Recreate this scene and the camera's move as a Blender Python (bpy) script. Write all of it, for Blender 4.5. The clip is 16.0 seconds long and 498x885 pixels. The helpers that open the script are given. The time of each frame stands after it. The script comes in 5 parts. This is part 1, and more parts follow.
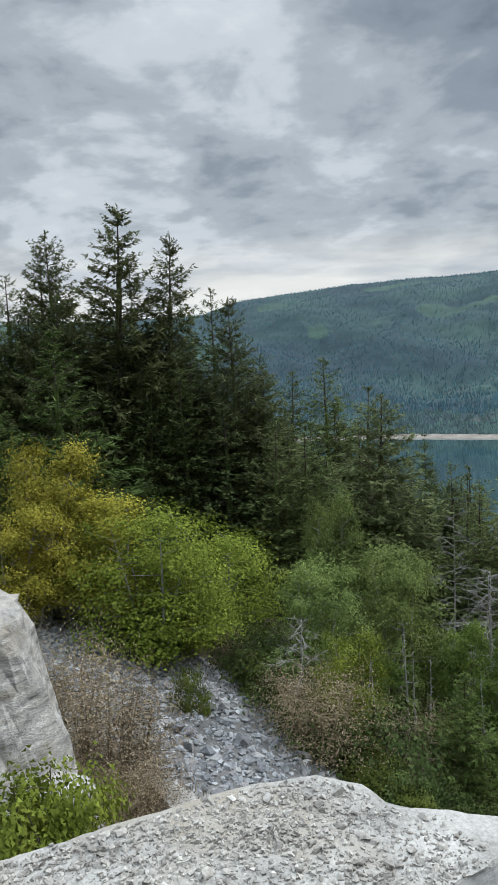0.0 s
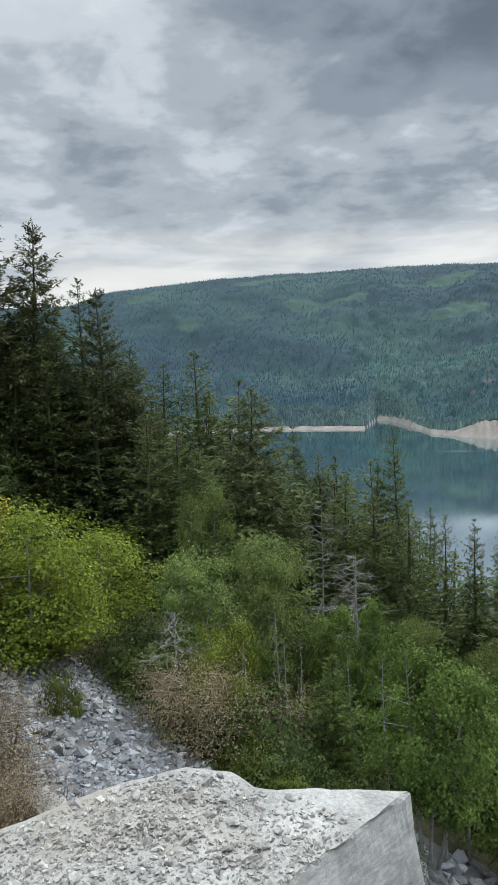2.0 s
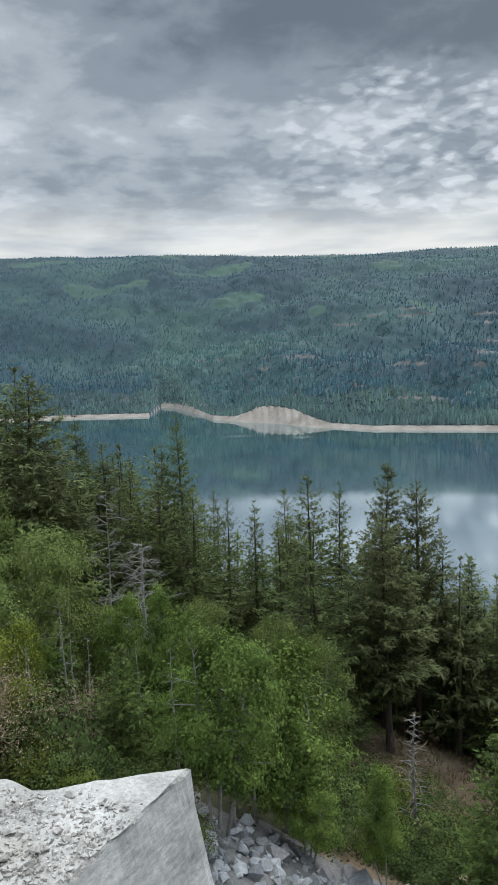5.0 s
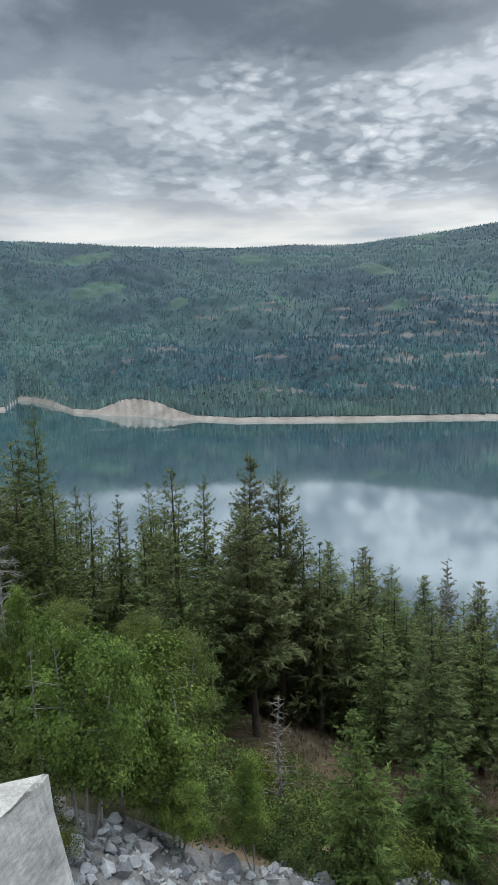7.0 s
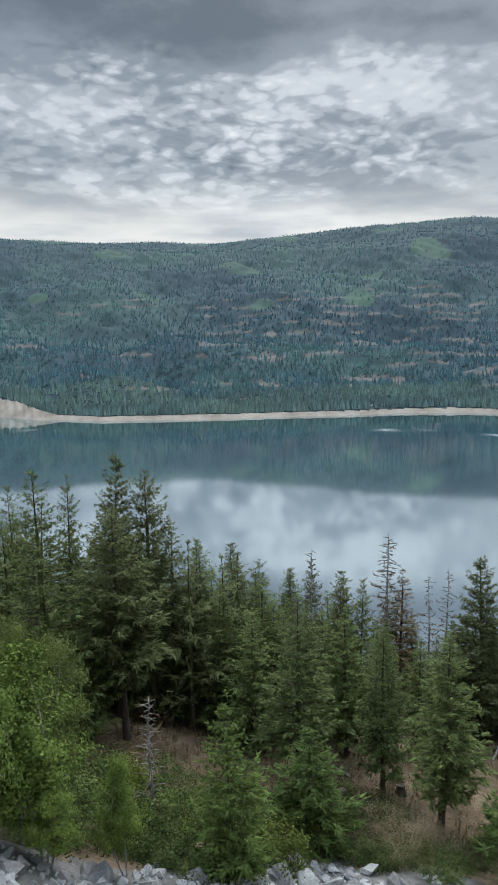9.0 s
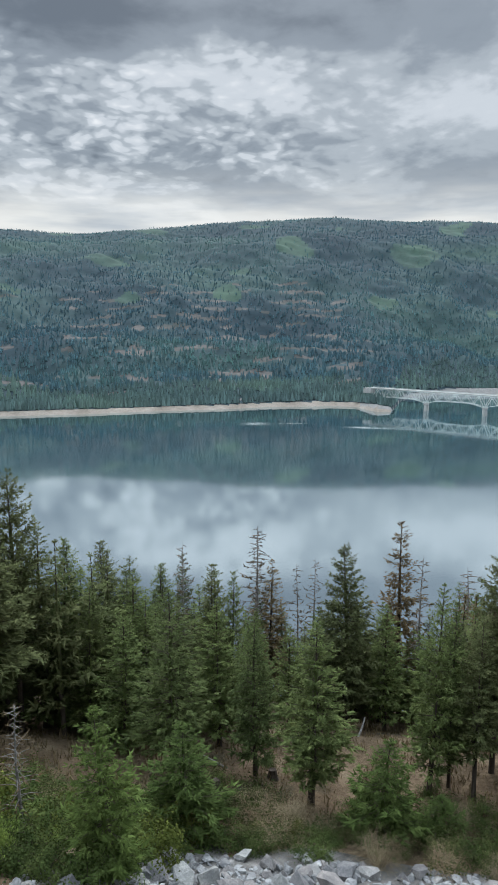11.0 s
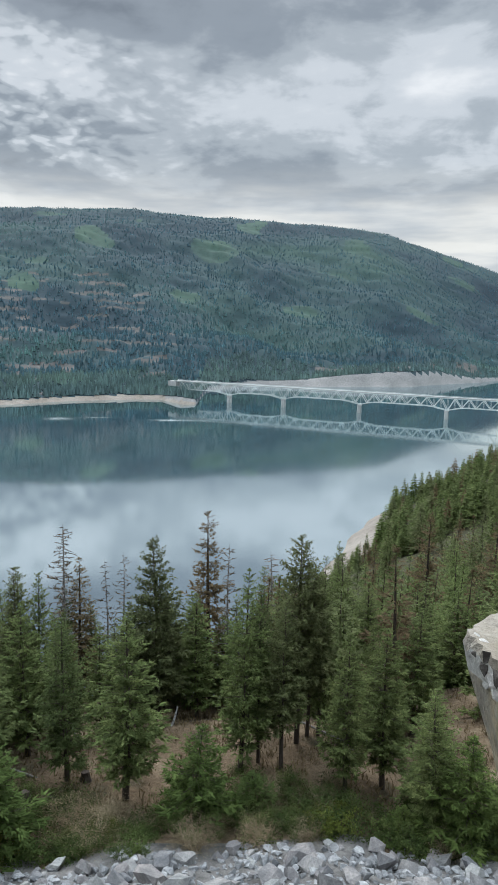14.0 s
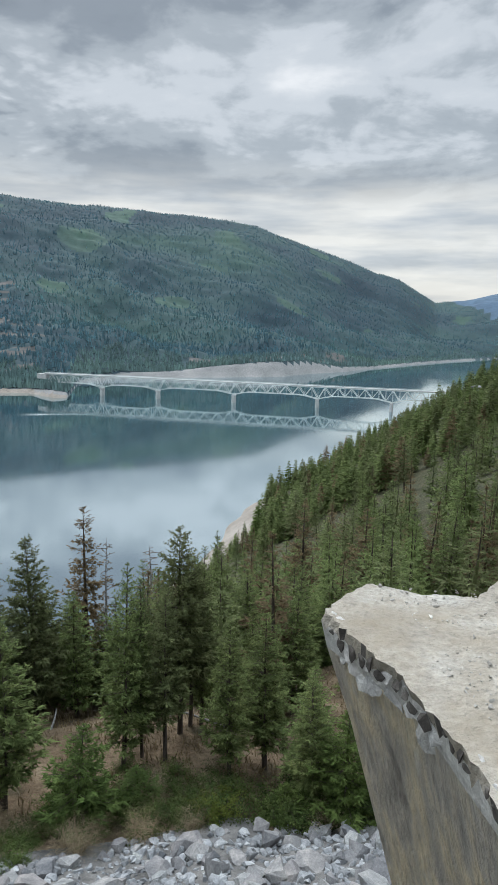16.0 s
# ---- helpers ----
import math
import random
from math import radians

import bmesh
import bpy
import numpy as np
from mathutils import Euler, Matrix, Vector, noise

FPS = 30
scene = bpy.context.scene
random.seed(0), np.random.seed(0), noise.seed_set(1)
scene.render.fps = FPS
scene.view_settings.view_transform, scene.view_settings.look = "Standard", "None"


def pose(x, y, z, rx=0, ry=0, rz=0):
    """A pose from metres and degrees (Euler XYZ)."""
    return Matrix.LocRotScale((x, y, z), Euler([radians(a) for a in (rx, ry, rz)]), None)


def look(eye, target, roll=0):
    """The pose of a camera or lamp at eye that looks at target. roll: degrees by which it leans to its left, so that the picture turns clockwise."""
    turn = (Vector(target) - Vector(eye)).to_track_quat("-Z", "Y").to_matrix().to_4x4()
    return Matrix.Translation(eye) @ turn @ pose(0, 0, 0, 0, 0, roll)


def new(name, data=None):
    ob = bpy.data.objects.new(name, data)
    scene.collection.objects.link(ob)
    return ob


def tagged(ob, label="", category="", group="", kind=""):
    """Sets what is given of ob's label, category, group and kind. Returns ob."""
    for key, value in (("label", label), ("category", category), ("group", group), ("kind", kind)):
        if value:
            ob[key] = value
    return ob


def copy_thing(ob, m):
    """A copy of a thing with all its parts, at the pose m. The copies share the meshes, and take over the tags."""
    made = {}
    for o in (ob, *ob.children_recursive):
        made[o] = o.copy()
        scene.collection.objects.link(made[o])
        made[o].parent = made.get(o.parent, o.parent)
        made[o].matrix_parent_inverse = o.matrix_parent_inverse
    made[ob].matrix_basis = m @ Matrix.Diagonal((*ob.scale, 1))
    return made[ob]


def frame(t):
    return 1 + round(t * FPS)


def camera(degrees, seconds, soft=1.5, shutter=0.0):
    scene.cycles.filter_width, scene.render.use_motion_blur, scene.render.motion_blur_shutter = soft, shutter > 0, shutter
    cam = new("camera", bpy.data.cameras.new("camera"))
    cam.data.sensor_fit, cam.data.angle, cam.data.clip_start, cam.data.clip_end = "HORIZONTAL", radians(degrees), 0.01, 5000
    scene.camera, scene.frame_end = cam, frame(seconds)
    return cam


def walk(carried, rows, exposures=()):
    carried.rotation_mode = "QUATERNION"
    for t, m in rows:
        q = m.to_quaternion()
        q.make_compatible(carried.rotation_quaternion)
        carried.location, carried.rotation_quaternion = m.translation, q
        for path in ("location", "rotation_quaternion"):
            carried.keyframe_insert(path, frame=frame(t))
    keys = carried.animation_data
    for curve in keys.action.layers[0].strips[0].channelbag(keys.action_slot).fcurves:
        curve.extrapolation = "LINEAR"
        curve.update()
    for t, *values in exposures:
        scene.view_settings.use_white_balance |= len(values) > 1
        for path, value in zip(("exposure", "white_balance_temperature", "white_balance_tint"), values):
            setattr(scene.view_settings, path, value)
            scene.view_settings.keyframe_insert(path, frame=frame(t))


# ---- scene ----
cam = camera(39.05, 16.0)
ARM, EYE_Z = 0.4, 136.0   # the camera is held out on an arm and turned round; the lake lies at z = 0
ROWS = [
    (0.0, 0.18, -4.74, 2.60), (0.5, -2.44, -5.05, 2.42), (1.0, -5.10, -5.32, 2.38), (1.5, -7.68, -5.51, 2.35),
    (2.0, -10.19, -5.73, 2.44), (2.5, -12.69, -5.99, 2.52), (3.0, -15.30, -6.30, 2.53), (3.5, -18.12, -6.64, 2.47),
    (4.0, -21.18, -6.90, 2.28), (4.5, -24.42, -7.16, 2.13), (5.0, -27.65, -7.42, 1.97), (7.5, -41.41, -8.49, 1.21),
    (8.0, -44.14, -8.58, 1.07), (8.5, -46.95, -8.63, 0.96), (9.0, -49.69, -8.69, 0.77), (11.5, -63.03, -9.25, -0.33),
    (12.0, -65.71, -9.23, -0.58), (12.5, -68.40, -9.22, -0.75), (13.0, -70.86, -9.25, -0.88), (13.5, -73.47, -9.39, -0.99),
    (14.0, -76.28, -9.61, -1.09), (14.5, -79.18, -9.85, -1.31), (15.0, -81.90, -10.05, -1.37), (15.5, -84.31, -10.14, -1.34),
    (16.0, -86.52, -10.14, -1.23),
]


def held(yaw, pitch, roll):
    a = radians(yaw)
    turn = pose(0, 0, 0, 0, 0, yaw) @ pose(0, 0, 0, pitch, 0, 0) @ pose(0, 0, 0, 0, roll, 0) @ pose(0, 0, 0, 90, 0, 0)
    return Matrix.Translation((-ARM * math.sin(a), ARM * math.cos(a), EYE_Z)) @ turn


walk(cam, [(t, held(yaw, pitch, roll)) for t, yaw, pitch, roll in ROWS])

# ---- sky and light: an overcast day, brighter towards the south-east horizon ----
scene.view_settings.exposure = 0.0


def node(tree, kind, links=(), operation=""):
    n = tree.nodes.new(kind)
    if operation:
        n.operation = operation
    for slot, value in links:
        if isinstance(value, bpy.types.NodeSocket):
            tree.links.new(value, n.inputs[slot])
        else:
            n.inputs[slot].default_value = value
    return n


def math_node(tree, op, a, b=0.0, clamp=False):
    n = node(tree, "ShaderNodeMath", [(0, a), (1, b)], op)
    n.use_clamp = clamp
    return n.outputs[0]


def ramp(tree, fac, stops, interpolation="LINEAR"):
    n = node(tree, "ShaderNodeValToRGB", [(0, fac)])
    n.color_ramp.interpolation = interpolation
    els = n.color_ramp.elements
    while len(els) < len(stops):
        els.new(0.5)
    for e, (p, c) in zip(els, stops):
        e.position, e.color = p, (*c, 1) if len(c) == 3 else c
    return n.outputs[0]


def mix(tree, fac, a, b, blend="MIX"):
    n = node(tree, "ShaderNodeMix")
    n.data_type, n.blend_type = "RGBA", blend
    for slot, value in ((0, fac), (6, a), (7, b)):
        if isinstance(value, bpy.types.NodeSocket):
            tree.links.new(value, n.inputs[slot])
        else:
            n.inputs[slot].default_value = (*value, 1) if isinstance(value, tuple) and len(value) == 3 else value
    return n.outputs[2]


SUN_BEARING, SUN_HEIGHT = 62.0, 48.0
world = bpy.data.worlds.new("overcast_sky")
scene.world = world
world.use_nodes = True
wt = world.node_tree
wt.nodes.clear()
way = node(wt, "ShaderNodeTexCoord").outputs["Generated"]
sep = node(wt, "ShaderNodeSeparateXYZ", [(0, way)])
up = sep.outputs[2]
deep = math_node(wt, "ADD", math_node(wt, "MAXIMUM", up, 0.0), 0.16)
flat = node(wt, "ShaderNodeCombineXYZ", [(0, math_node(wt, "DIVIDE", sep.outputs[0], deep)), (1, math_node(wt, "DIVIDE", sep.outputs[1], deep)), (2, 0.0)]).outputs[0]
big = node(wt, "ShaderNodeTexNoise", [("Vector", flat), ("Scale", 0.75), ("Detail", 3.0), ("Roughness", 0.5), ("Distortion", 0.8)]).outputs[0]
mid = node(wt, "ShaderNodeTexNoise", [("Vector", flat), ("Scale", 2.6), ("Detail", 6.0), ("Roughness", 0.55), ("Distortion", 0.35)]).outputs[0]
fine = node(wt, "ShaderNodeTexNoise", [("Vector", flat), ("Scale", 9.0), ("Detail", 4.0), ("Roughness", 0.5), ("Distortion", 0.3)]).outputs[0]
cloud = math_node(wt, "ADD", math_node(wt, "MULTIPLY", big, 0.50), math_node(wt, "ADD", math_node(wt, "MULTIPLY", mid, 0.38), math_node(wt, "MULTIPLY", fine, 0.10)))
# broken bright cells to the east, a dark bank above them
bearing = math_node(wt, "ARCTAN2", sep.outputs[0], sep.outputs[1])


def window(value, a, b, c, d):
    n = node(wt, "ShaderNodeMapRange", [(0, value), (1, a), (2, b), (3, 0.0), (4, 1.0)])
    n.interpolation_type = "SMOOTHSTEP"
    m = node(wt, "ShaderNodeMapRange", [(0, value), (1, c), (2, d), (3, 1.0), (4, 0.0)])
    m.interpolation_type = "SMOOTHSTEP"
    return math_node(wt, "MULTIPLY", n.outputs[0], m.outputs[0])


ragged = math_node(wt, "ADD", up, math_node(wt, "MULTIPLY", math_node(wt, "SUBTRACT", mid, 0.5), 0.16))
cells = math_node(wt, "MULTIPLY", window(bearing, 0.40, 0.72, 1.05, 1.38), window(ragged, 0.17, 0.22, 0.30, 0.36))
bank_mask = math_node(wt, "MULTIPLY", window(bearing, -0.05, 0.45, 1.0, 1.5), window(ragged, 0.30, 0.37, 0.75, 1.0))
squat = node(wt, "ShaderNodeVectorMath", [(0, way), (1, (1.0, 1.0, 2.3))], operation="MULTIPLY").outputs[0]
warp = node(wt, "ShaderNodeTexNoise", [("Vector", squat), ("Scale", 14.0), ("Detail", 3.0)])
bent = node(wt, "ShaderNodeVectorMath", [(0, squat), (1, node(wt, "ShaderNodeVectorMath", [(0, warp.outputs[1]), (1, (0.055, 0.055, 0.055))], operation="MULTIPLY").outputs[0])], operation="ADD").outputs[0]
puffs = node(wt, "ShaderNodeTexVoronoi", [("Vector", bent), ("Scale", 42.0)])
puffs.feature = "SMOOTH_F1"
puffs.inputs["Smoothness"].default_value = 0.18
patch = node(wt, "ShaderNodeTexNoise", [("Vector", squat), ("Scale", 5.0), ("Detail", 3.0)]).outputs[0]
curds = node(wt, "ShaderNodeTexNoise", [("Vector", bent), ("Scale", 30.0), ("Detail", 2.0), ("Roughness", 0.5)]).outputs[0]
ripple = math_node(wt, "MULTIPLY", math_node(wt, "ADD", math_node(wt, "MULTIPLY", math_node(wt, "SUBTRACT", 0.44, puffs.outputs["Distance"]), 0.45), math_node(wt, "MULTIPLY", math_node(wt, "SUBTRACT", curds, 0.45), 0.9)), math_node(wt, "MULTIPLY", math_node(wt, "SUBTRACT", patch, 0.20, True), 1.4))
cloud = math_node(wt, "ADD", cloud, math_node(wt, "MULTIPLY", cells, math_node(wt, "ADD", ripple, 0.075)))
billow = node(wt, "ShaderNodeTexNoise", [("Vector", squat), ("Scale", 7.5), ("Detail", 6.0), ("Roughness", 0.55), ("Distortion", 0.4)]).outputs[0]
cloud = math_node(wt, "ADD", cloud, math_node(wt, "MULTIPLY", math_node(wt, "SUBTRACT", billow, 0.38), 0.26))
cloud = math_node(wt, "SUBTRACT", cloud, math_node(wt, "MULTIPLY", bank_mask, 0.13))
cloud = math_node(wt, "ADD", cloud, math_node(wt, "MULTIPLY", window(bearing, -1.5, -0.8, 0.2, 0.6), 0.035))
tone = ramp(wt, cloud, [(0.30, (0.13, 0.16, 0.195)), (0.46, (0.275, 0.322, 0.372)), (0.54, (0.43, 0.485, 0.535)), (0.61, (0.63, 0.685, 0.74)), (0.78, (0.93, 0.96, 0.99))], "EASE")
# pale strip of clearer sky low down, and the brighter dome overhead
low = ramp(wt, up, [(0.13, (1, 1, 1)), (0.22, (0, 0, 0))], "EASE")
strip = node(wt, "ShaderNodeTexNoise", [("Vector", node(wt, "ShaderNodeVectorMath", [(0, way), (1, (3.0, 3.0, 22.0))], operation="MULTIPLY").outputs[0]), ("Scale", 1.6), ("Detail", 4.0)]).outputs[0]
pale = ramp(wt, strip, [(0.35, (0.55, 0.60, 0.65)), (0.6, (0.97, 0.97, 0.93))])
tone = mix(wt, math_node(wt, "MULTIPLY", low, 0.8), tone, pale)
dome = ramp(wt, up, [(0.42, (1, 1, 1)), (0.95, (5.0, 5.0, 5.0))], "EASE")
tone = mix(wt, 1.0, tone, dome, "MULTIPLY")
sky = node(wt, "ShaderNodeTexSky")
sky.sky_type, sky.sun_disc = "NISHITA", False
sky.sun_elevation, sky.sun_rotation = radians(SUN_HEIGHT), radians(SUN_BEARING)
clear = mix(wt, 1.0, sky.outputs[0], (0.09, 0.09, 0.09), "MULTIPLY")
back = node(wt, "ShaderNodeBackground", [(0, mix(wt, 0.9, clear, tone)), (1, 1.0)])
node(wt, "ShaderNodeOutputWorld", [(0, back.outputs[0])])

sun = new("sun", bpy.data.lights.new("sun", "SUN"))
sun.data.energy, sun.data.angle, sun.data.color = 2.7, radians(30), (0.97, 0.985, 1.0)
sun.matrix_world = look((0, 0, 300), (-100 * math.sin(radians(SUN_BEARING)), -100 * math.cos(radians(SUN_BEARING)), 300 - 100 * math.tan(radians(SUN_HEIGHT))))


# ---- materials ----
def material(name, stops, scale=4.0, detail=6.0, rough=0.85, bump=0.3, fine_scale=None, island=0.0, object_random=0.0, stretch=(1, 1, 1), spec=0.3, translucent=0.0, dirt=None):
    """Base colour from a noise through colour stops, a second finer grain, relief, and variation piece by piece."""
    m = bpy.data.materials.new(name)
    m.use_nodes = True
    t = m.node_tree
    t.nodes.clear()
    place = node(t, "ShaderNodeNewGeometry").outputs["Position"]
    place = node(t, "ShaderNodeVectorMath", [(0, place), (1, stretch)], operation="MULTIPLY").outputs[0]
    coarse = node(t, "ShaderNodeTexNoise", [("Vector", place), ("Scale", scale), ("Detail", detail), ("Roughness", 0.6)]).outputs[0]
    n = len(stops)
    colour = ramp(t, coarse, [(0.3 + 0.4 * i / max(1, n - 1), c) for i, c in enumerate(stops)])
    grain = node(t, "ShaderNodeTexNoise", [("Vector", place), ("Scale", fine_scale or scale * 9), ("Detail", 4.0), ("Roughness", 0.65)]).outputs[0]
    colour = mix(t, 1.0, colour, ramp(t, grain, [(0.28, (0.72, 0.72, 0.72)), (0.72, (1.22, 1.22, 1.22))]), "MULTIPLY")
    if dirt:
        stain = node(t, "ShaderNodeTexNoise", [("Vector", place), ("Scale", scale * 0.35), ("Detail", 5.0), ("Roughness", 0.7)]).outputs[0]
        colour = mix(t, ramp(t, stain, [(0.5, (0, 0, 0)), (0.66, (1, 1, 1))]), colour, dirt)
    if island:
        r = node(t, "ShaderNodeNewGeometry").outputs["Random Per Island"]
        colour = mix(t, 1.0, colour, ramp(t, r, [(0.0, (1 - island,) * 3), (1.0, (1 + island,) * 3)]), "MULTIPLY")
    if object_random:
        r = node(t, "ShaderNodeObjectInfo").outputs["Random"]
        a = object_random
        colour = mix(t, 1.0, colour, ramp(t, r, [(0.0, (1 - a, 1 - a, 1 - a)), (0.5, (1.0, 1 - a * 0.3, 1 - a * 0.5)), (1.0, (1 + a, 1 + a, 1 + a * 0.7))]), "MULTIPLY")
    s = node(t, "ShaderNodeBsdfPrincipled", [("Base Color", colour), ("Roughness", rough), ("Specular IOR Level", spec)])
    if bump:
        relief = node(t, "ShaderNodeBump", [("Strength", bump), ("Distance", 0.6 / scale), ("Height", math_node(t, "ADD", coarse, math_node(t, "MULTIPLY", grain, 0.4)))])
        t.links.new(relief.outputs[0], s.inputs["Normal"])
    out = s.outputs[0]
    if translucent:
        thin = node(t, "ShaderNodeBsdfTranslucent", [("Color", colour)])
        out = node(t, "ShaderNodeMixShader", [(0, translucent), (1, out), (2, thin.outputs[0])]).outputs[0]
    node(t, "ShaderNodeOutputMaterial", [(0, out)])
    return m


LIMESTONE = material("pale_quarried_stone", [(0.28, 0.27, 0.25), (0.40, 0.39, 0.365), (0.52, 0.505, 0.475)], 1.6, 8, 0.9, 0.35, 22, dirt=(0.34, 0.305, 0.25))
LAYERED = material("layered_stone_side", [(0.30, 0.295, 0.28), (0.46, 0.455, 0.435), (0.56, 0.555, 0.535), (0.66, 0.65, 0.63)], 1.3, 8, 0.88, 0.15, 9, stretch=(0.9, 0.9, 2.2), dirt=(0.40, 0.385, 0.36))
BOULDER_TOP = material("weathered_tan_stone", [(0.27, 0.24, 0.20), (0.38, 0.345, 0.29), (0.47, 0.445, 0.40)], 2.6, 9, 0.9, 0.5, 34, dirt=(0.31, 0.265, 0.20))
FACE_STONE = material("drilled_stone_face", [(0.24, 0.21, 0.18), (0.56, 0.50, 0.415), (0.76, 0.64, 0.44), (0.80, 0.76, 0.69)], 1.9, 12, 0.85, 0.9, 9, stretch=(2.6, 2.6, 0.5), dirt=(0.47, 0.44, 0.40))
FACET_STONE = material("fresh_broken_stone", [(0.42, 0.415, 0.40), (0.57, 0.565, 0.55), (0.70, 0.69, 0.67)], 5, 8, 0.85, 0.5, 30, object_random=0.12)
# Dark broken stone, with the shade of chips and hollows painted in too.
BROKEN_SHADED = material("broken_stone_with_shade", [(0.04, 0.035, 0.031), (0.085, 0.075, 0.066), (0.17, 0.155, 0.14)], 7, 6, 0.8, 0.4, 60)
RUBBLE = material("grey_limestone_rubble", [(0.17, 0.18, 0.19), (0.26, 0.27, 0.28), (0.38, 0.385, 0.385)], 1.2, 6, 0.9, 0.3, 9, island=0.35)
ROCK = material("grey_limestone_block", [(0.16, 0.17, 0.185), (0.235, 0.245, 0.26), (0.34, 0.345, 0.35)], 1.2, 6, 0.9, 0.35, 9, object_random=0.28)
GRAVEL = material("pale_gravel", [(0.27, 0.25, 0.225), (0.39, 0.37, 0.335), (0.54, 0.52, 0.48)], 3, 6, 0.95, 0.3, 30, island=0.3)
SLAB_STONE = material("broken_layered_stone", [(0.13, 0.122, 0.11), (0.34, 0.325, 0.30), (0.50, 0.475, 0.435), (0.62, 0.60, 0.565)], 2.2, 10, 0.9, 0.7, 18, stretch=(0.8, 0.8, 2.6), dirt=(0.36, 0.32, 0.26))
# Quarry dust, colour darkened so gaps between the stones look like shaded crevices.
SLOPE = material("quarry_dust_with_gap_shade", [(0.10, 0.098, 0.095), (0.17, 0.166, 0.16), (0.25, 0.245, 0.235)], 0.6, 10, 0.95, 0.6, 7)
FOREST_FLOOR = material("dry_forest_floor", [(0.055, 0.05, 0.028), (0.12, 0.085, 0.052), (0.19, 0.14, 0.09), (0.27, 0.22, 0.15)], 0.22, 10, 0.95, 0.5, 3)
# Forest floor darkened in colour to stand for shade under dense trees.
SHADE_FLOOR = material("shade_painted_forest_floor", [(0.03, 0.035, 0.018), (0.06, 0.06, 0.03), (0.10, 0.085, 0.05)], 0.3, 10, 0.95, 0.5, 4)
# Aerial haze over the farthest ridge, painted as its blue base colour.
HAZE_RIDGE = material("haze_painted_blue_ridge", [(0.060, 0.105, 0.165), (0.075, 0.125, 0.185), (0.092, 0.148, 0.205)], 0.004, 8, 0.95, 0.0, 0.03)
# The blue of distant haze is painted into this slope colour.
FAR_SLOPE = material("haze_tinted_wooded_slope", [(0.021, 0.041, 0.056), (0.030, 0.057, 0.071), (0.041, 0.078, 0.081), (0.058, 0.108, 0.090)], 0.0016, 10, 0.95, 0.0, 0.05, stretch=(1, 1, 2.5))
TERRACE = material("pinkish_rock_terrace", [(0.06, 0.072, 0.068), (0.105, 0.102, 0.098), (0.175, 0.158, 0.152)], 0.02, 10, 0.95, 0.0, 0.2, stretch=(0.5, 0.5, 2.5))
# Green clearings, their colour tinted with the same bluish haze.
MEADOW = material("haze_tinted_green_clearing", [(0.042, 0.080, 0.075), (0.052, 0.098, 0.080), (0.063, 0.116, 0.085)], 0.006, 10, 0.95, 0.0, 0.05)
SAND = material("pale_sandy_shore", [(0.20, 0.172, 0.142), (0.28, 0.247, 0.213), (0.36, 0.326, 0.284)], 0.03, 10, 0.95, 0.0, 0.4, stretch=(1, 1, 0.4))
SHINGLE = material("grey_gravel_bank", [(0.19, 0.19, 0.19), (0.25, 0.25, 0.245), (0.31, 0.30, 0.29)], 0.02, 10, 0.95, 0.0, 0.3)
BARK = material("dark_conifer_bark", [(0.035, 0.028, 0.022), (0.075, 0.06, 0.05), (0.12, 0.10, 0.085)], 3, 6, 0.95, 0.5, 20, stretch=(1, 1, 0.2))
PALE_BARK = material("pale_grey_bark", [(0.17, 0.16, 0.14), (0.28, 0.27, 0.25), (0.40, 0.39, 0.37)], 3, 6, 0.9, 0.3, 20, stretch=(1, 1, 0.4))
DEAD_WOOD = material("weathered_grey_wood", [(0.12, 0.11, 0.10), (0.20, 0.19, 0.18), (0.30, 0.29, 0.28)], 3, 6, 0.9, 0.3, 20)


def foliage(name, a, b, c, var=0.22):
    return material(name, [a, b, c], 0.9, 4, 0.75, 0.0, 6, island=0.30, object_random=var, spec=0.06, translucent=0.25)


FIR_GREEN = foliage("dark_fir_needles", (0.090, 0.125, 0.049), (0.137, 0.183, 0.070), (0.195, 0.241, 0.095))
PINE_GREEN = foliage("olive_pine_needles", (0.091, 0.113, 0.054), (0.134, 0.162, 0.074), (0.186, 0.210, 0.102))
YOUNG_GREEN = foliage("fresh_fir_needles", (0.072, 0.110, 0.034), (0.108, 0.162, 0.048), (0.152, 0.212, 0.067))
RUST_NEEDLES = foliage("rusty_dying_needles", (0.105, 0.083, 0.050), (0.155, 0.120, 0.069), (0.205, 0.158, 0.092))
ASPEN_GREEN = foliage("aspen_leaves", (0.090, 0.148, 0.038), (0.142, 0.215, 0.053), (0.215, 0.300, 0.076))
BIRCH_GREEN = foliage("grey_green_leaves", (0.110, 0.155, 0.052), (0.165, 0.220, 0.072), (0.24, 0.30, 0.10))
YELLOW_GREEN = foliage("yellowing_leaves", (0.18, 0.185, 0.03), (0.27, 0.26, 0.042), (0.38, 0.345, 0.06))
LIME_GREEN = foliage("bright_green_leaves", (0.10, 0.14, 0.023), (0.17, 0.22, 0.036), (0.25, 0.30, 0.055))
OLIVE_GREEN = foliage("olive_shrub_leaves", (0.072, 0.098, 0.022), (0.115, 0.145, 0.034), (0.17, 0.20, 0.05))
SHRUB_GREEN = foliage("shrub_leaves", (0.050, 0.084, 0.028), (0.084, 0.123, 0.040), (0.134, 0.168, 0.062))
DRY_TWIGS = foliage("dry_brown_twigs", (0.20, 0.16, 0.105), (0.32, 0.265, 0.18), (0.45, 0.385, 0.275))
DRY_GRASS = foliage("dry_grass", (0.14, 0.11, 0.06), (0.21, 0.17, 0.10), (0.30, 0.25, 0.16))
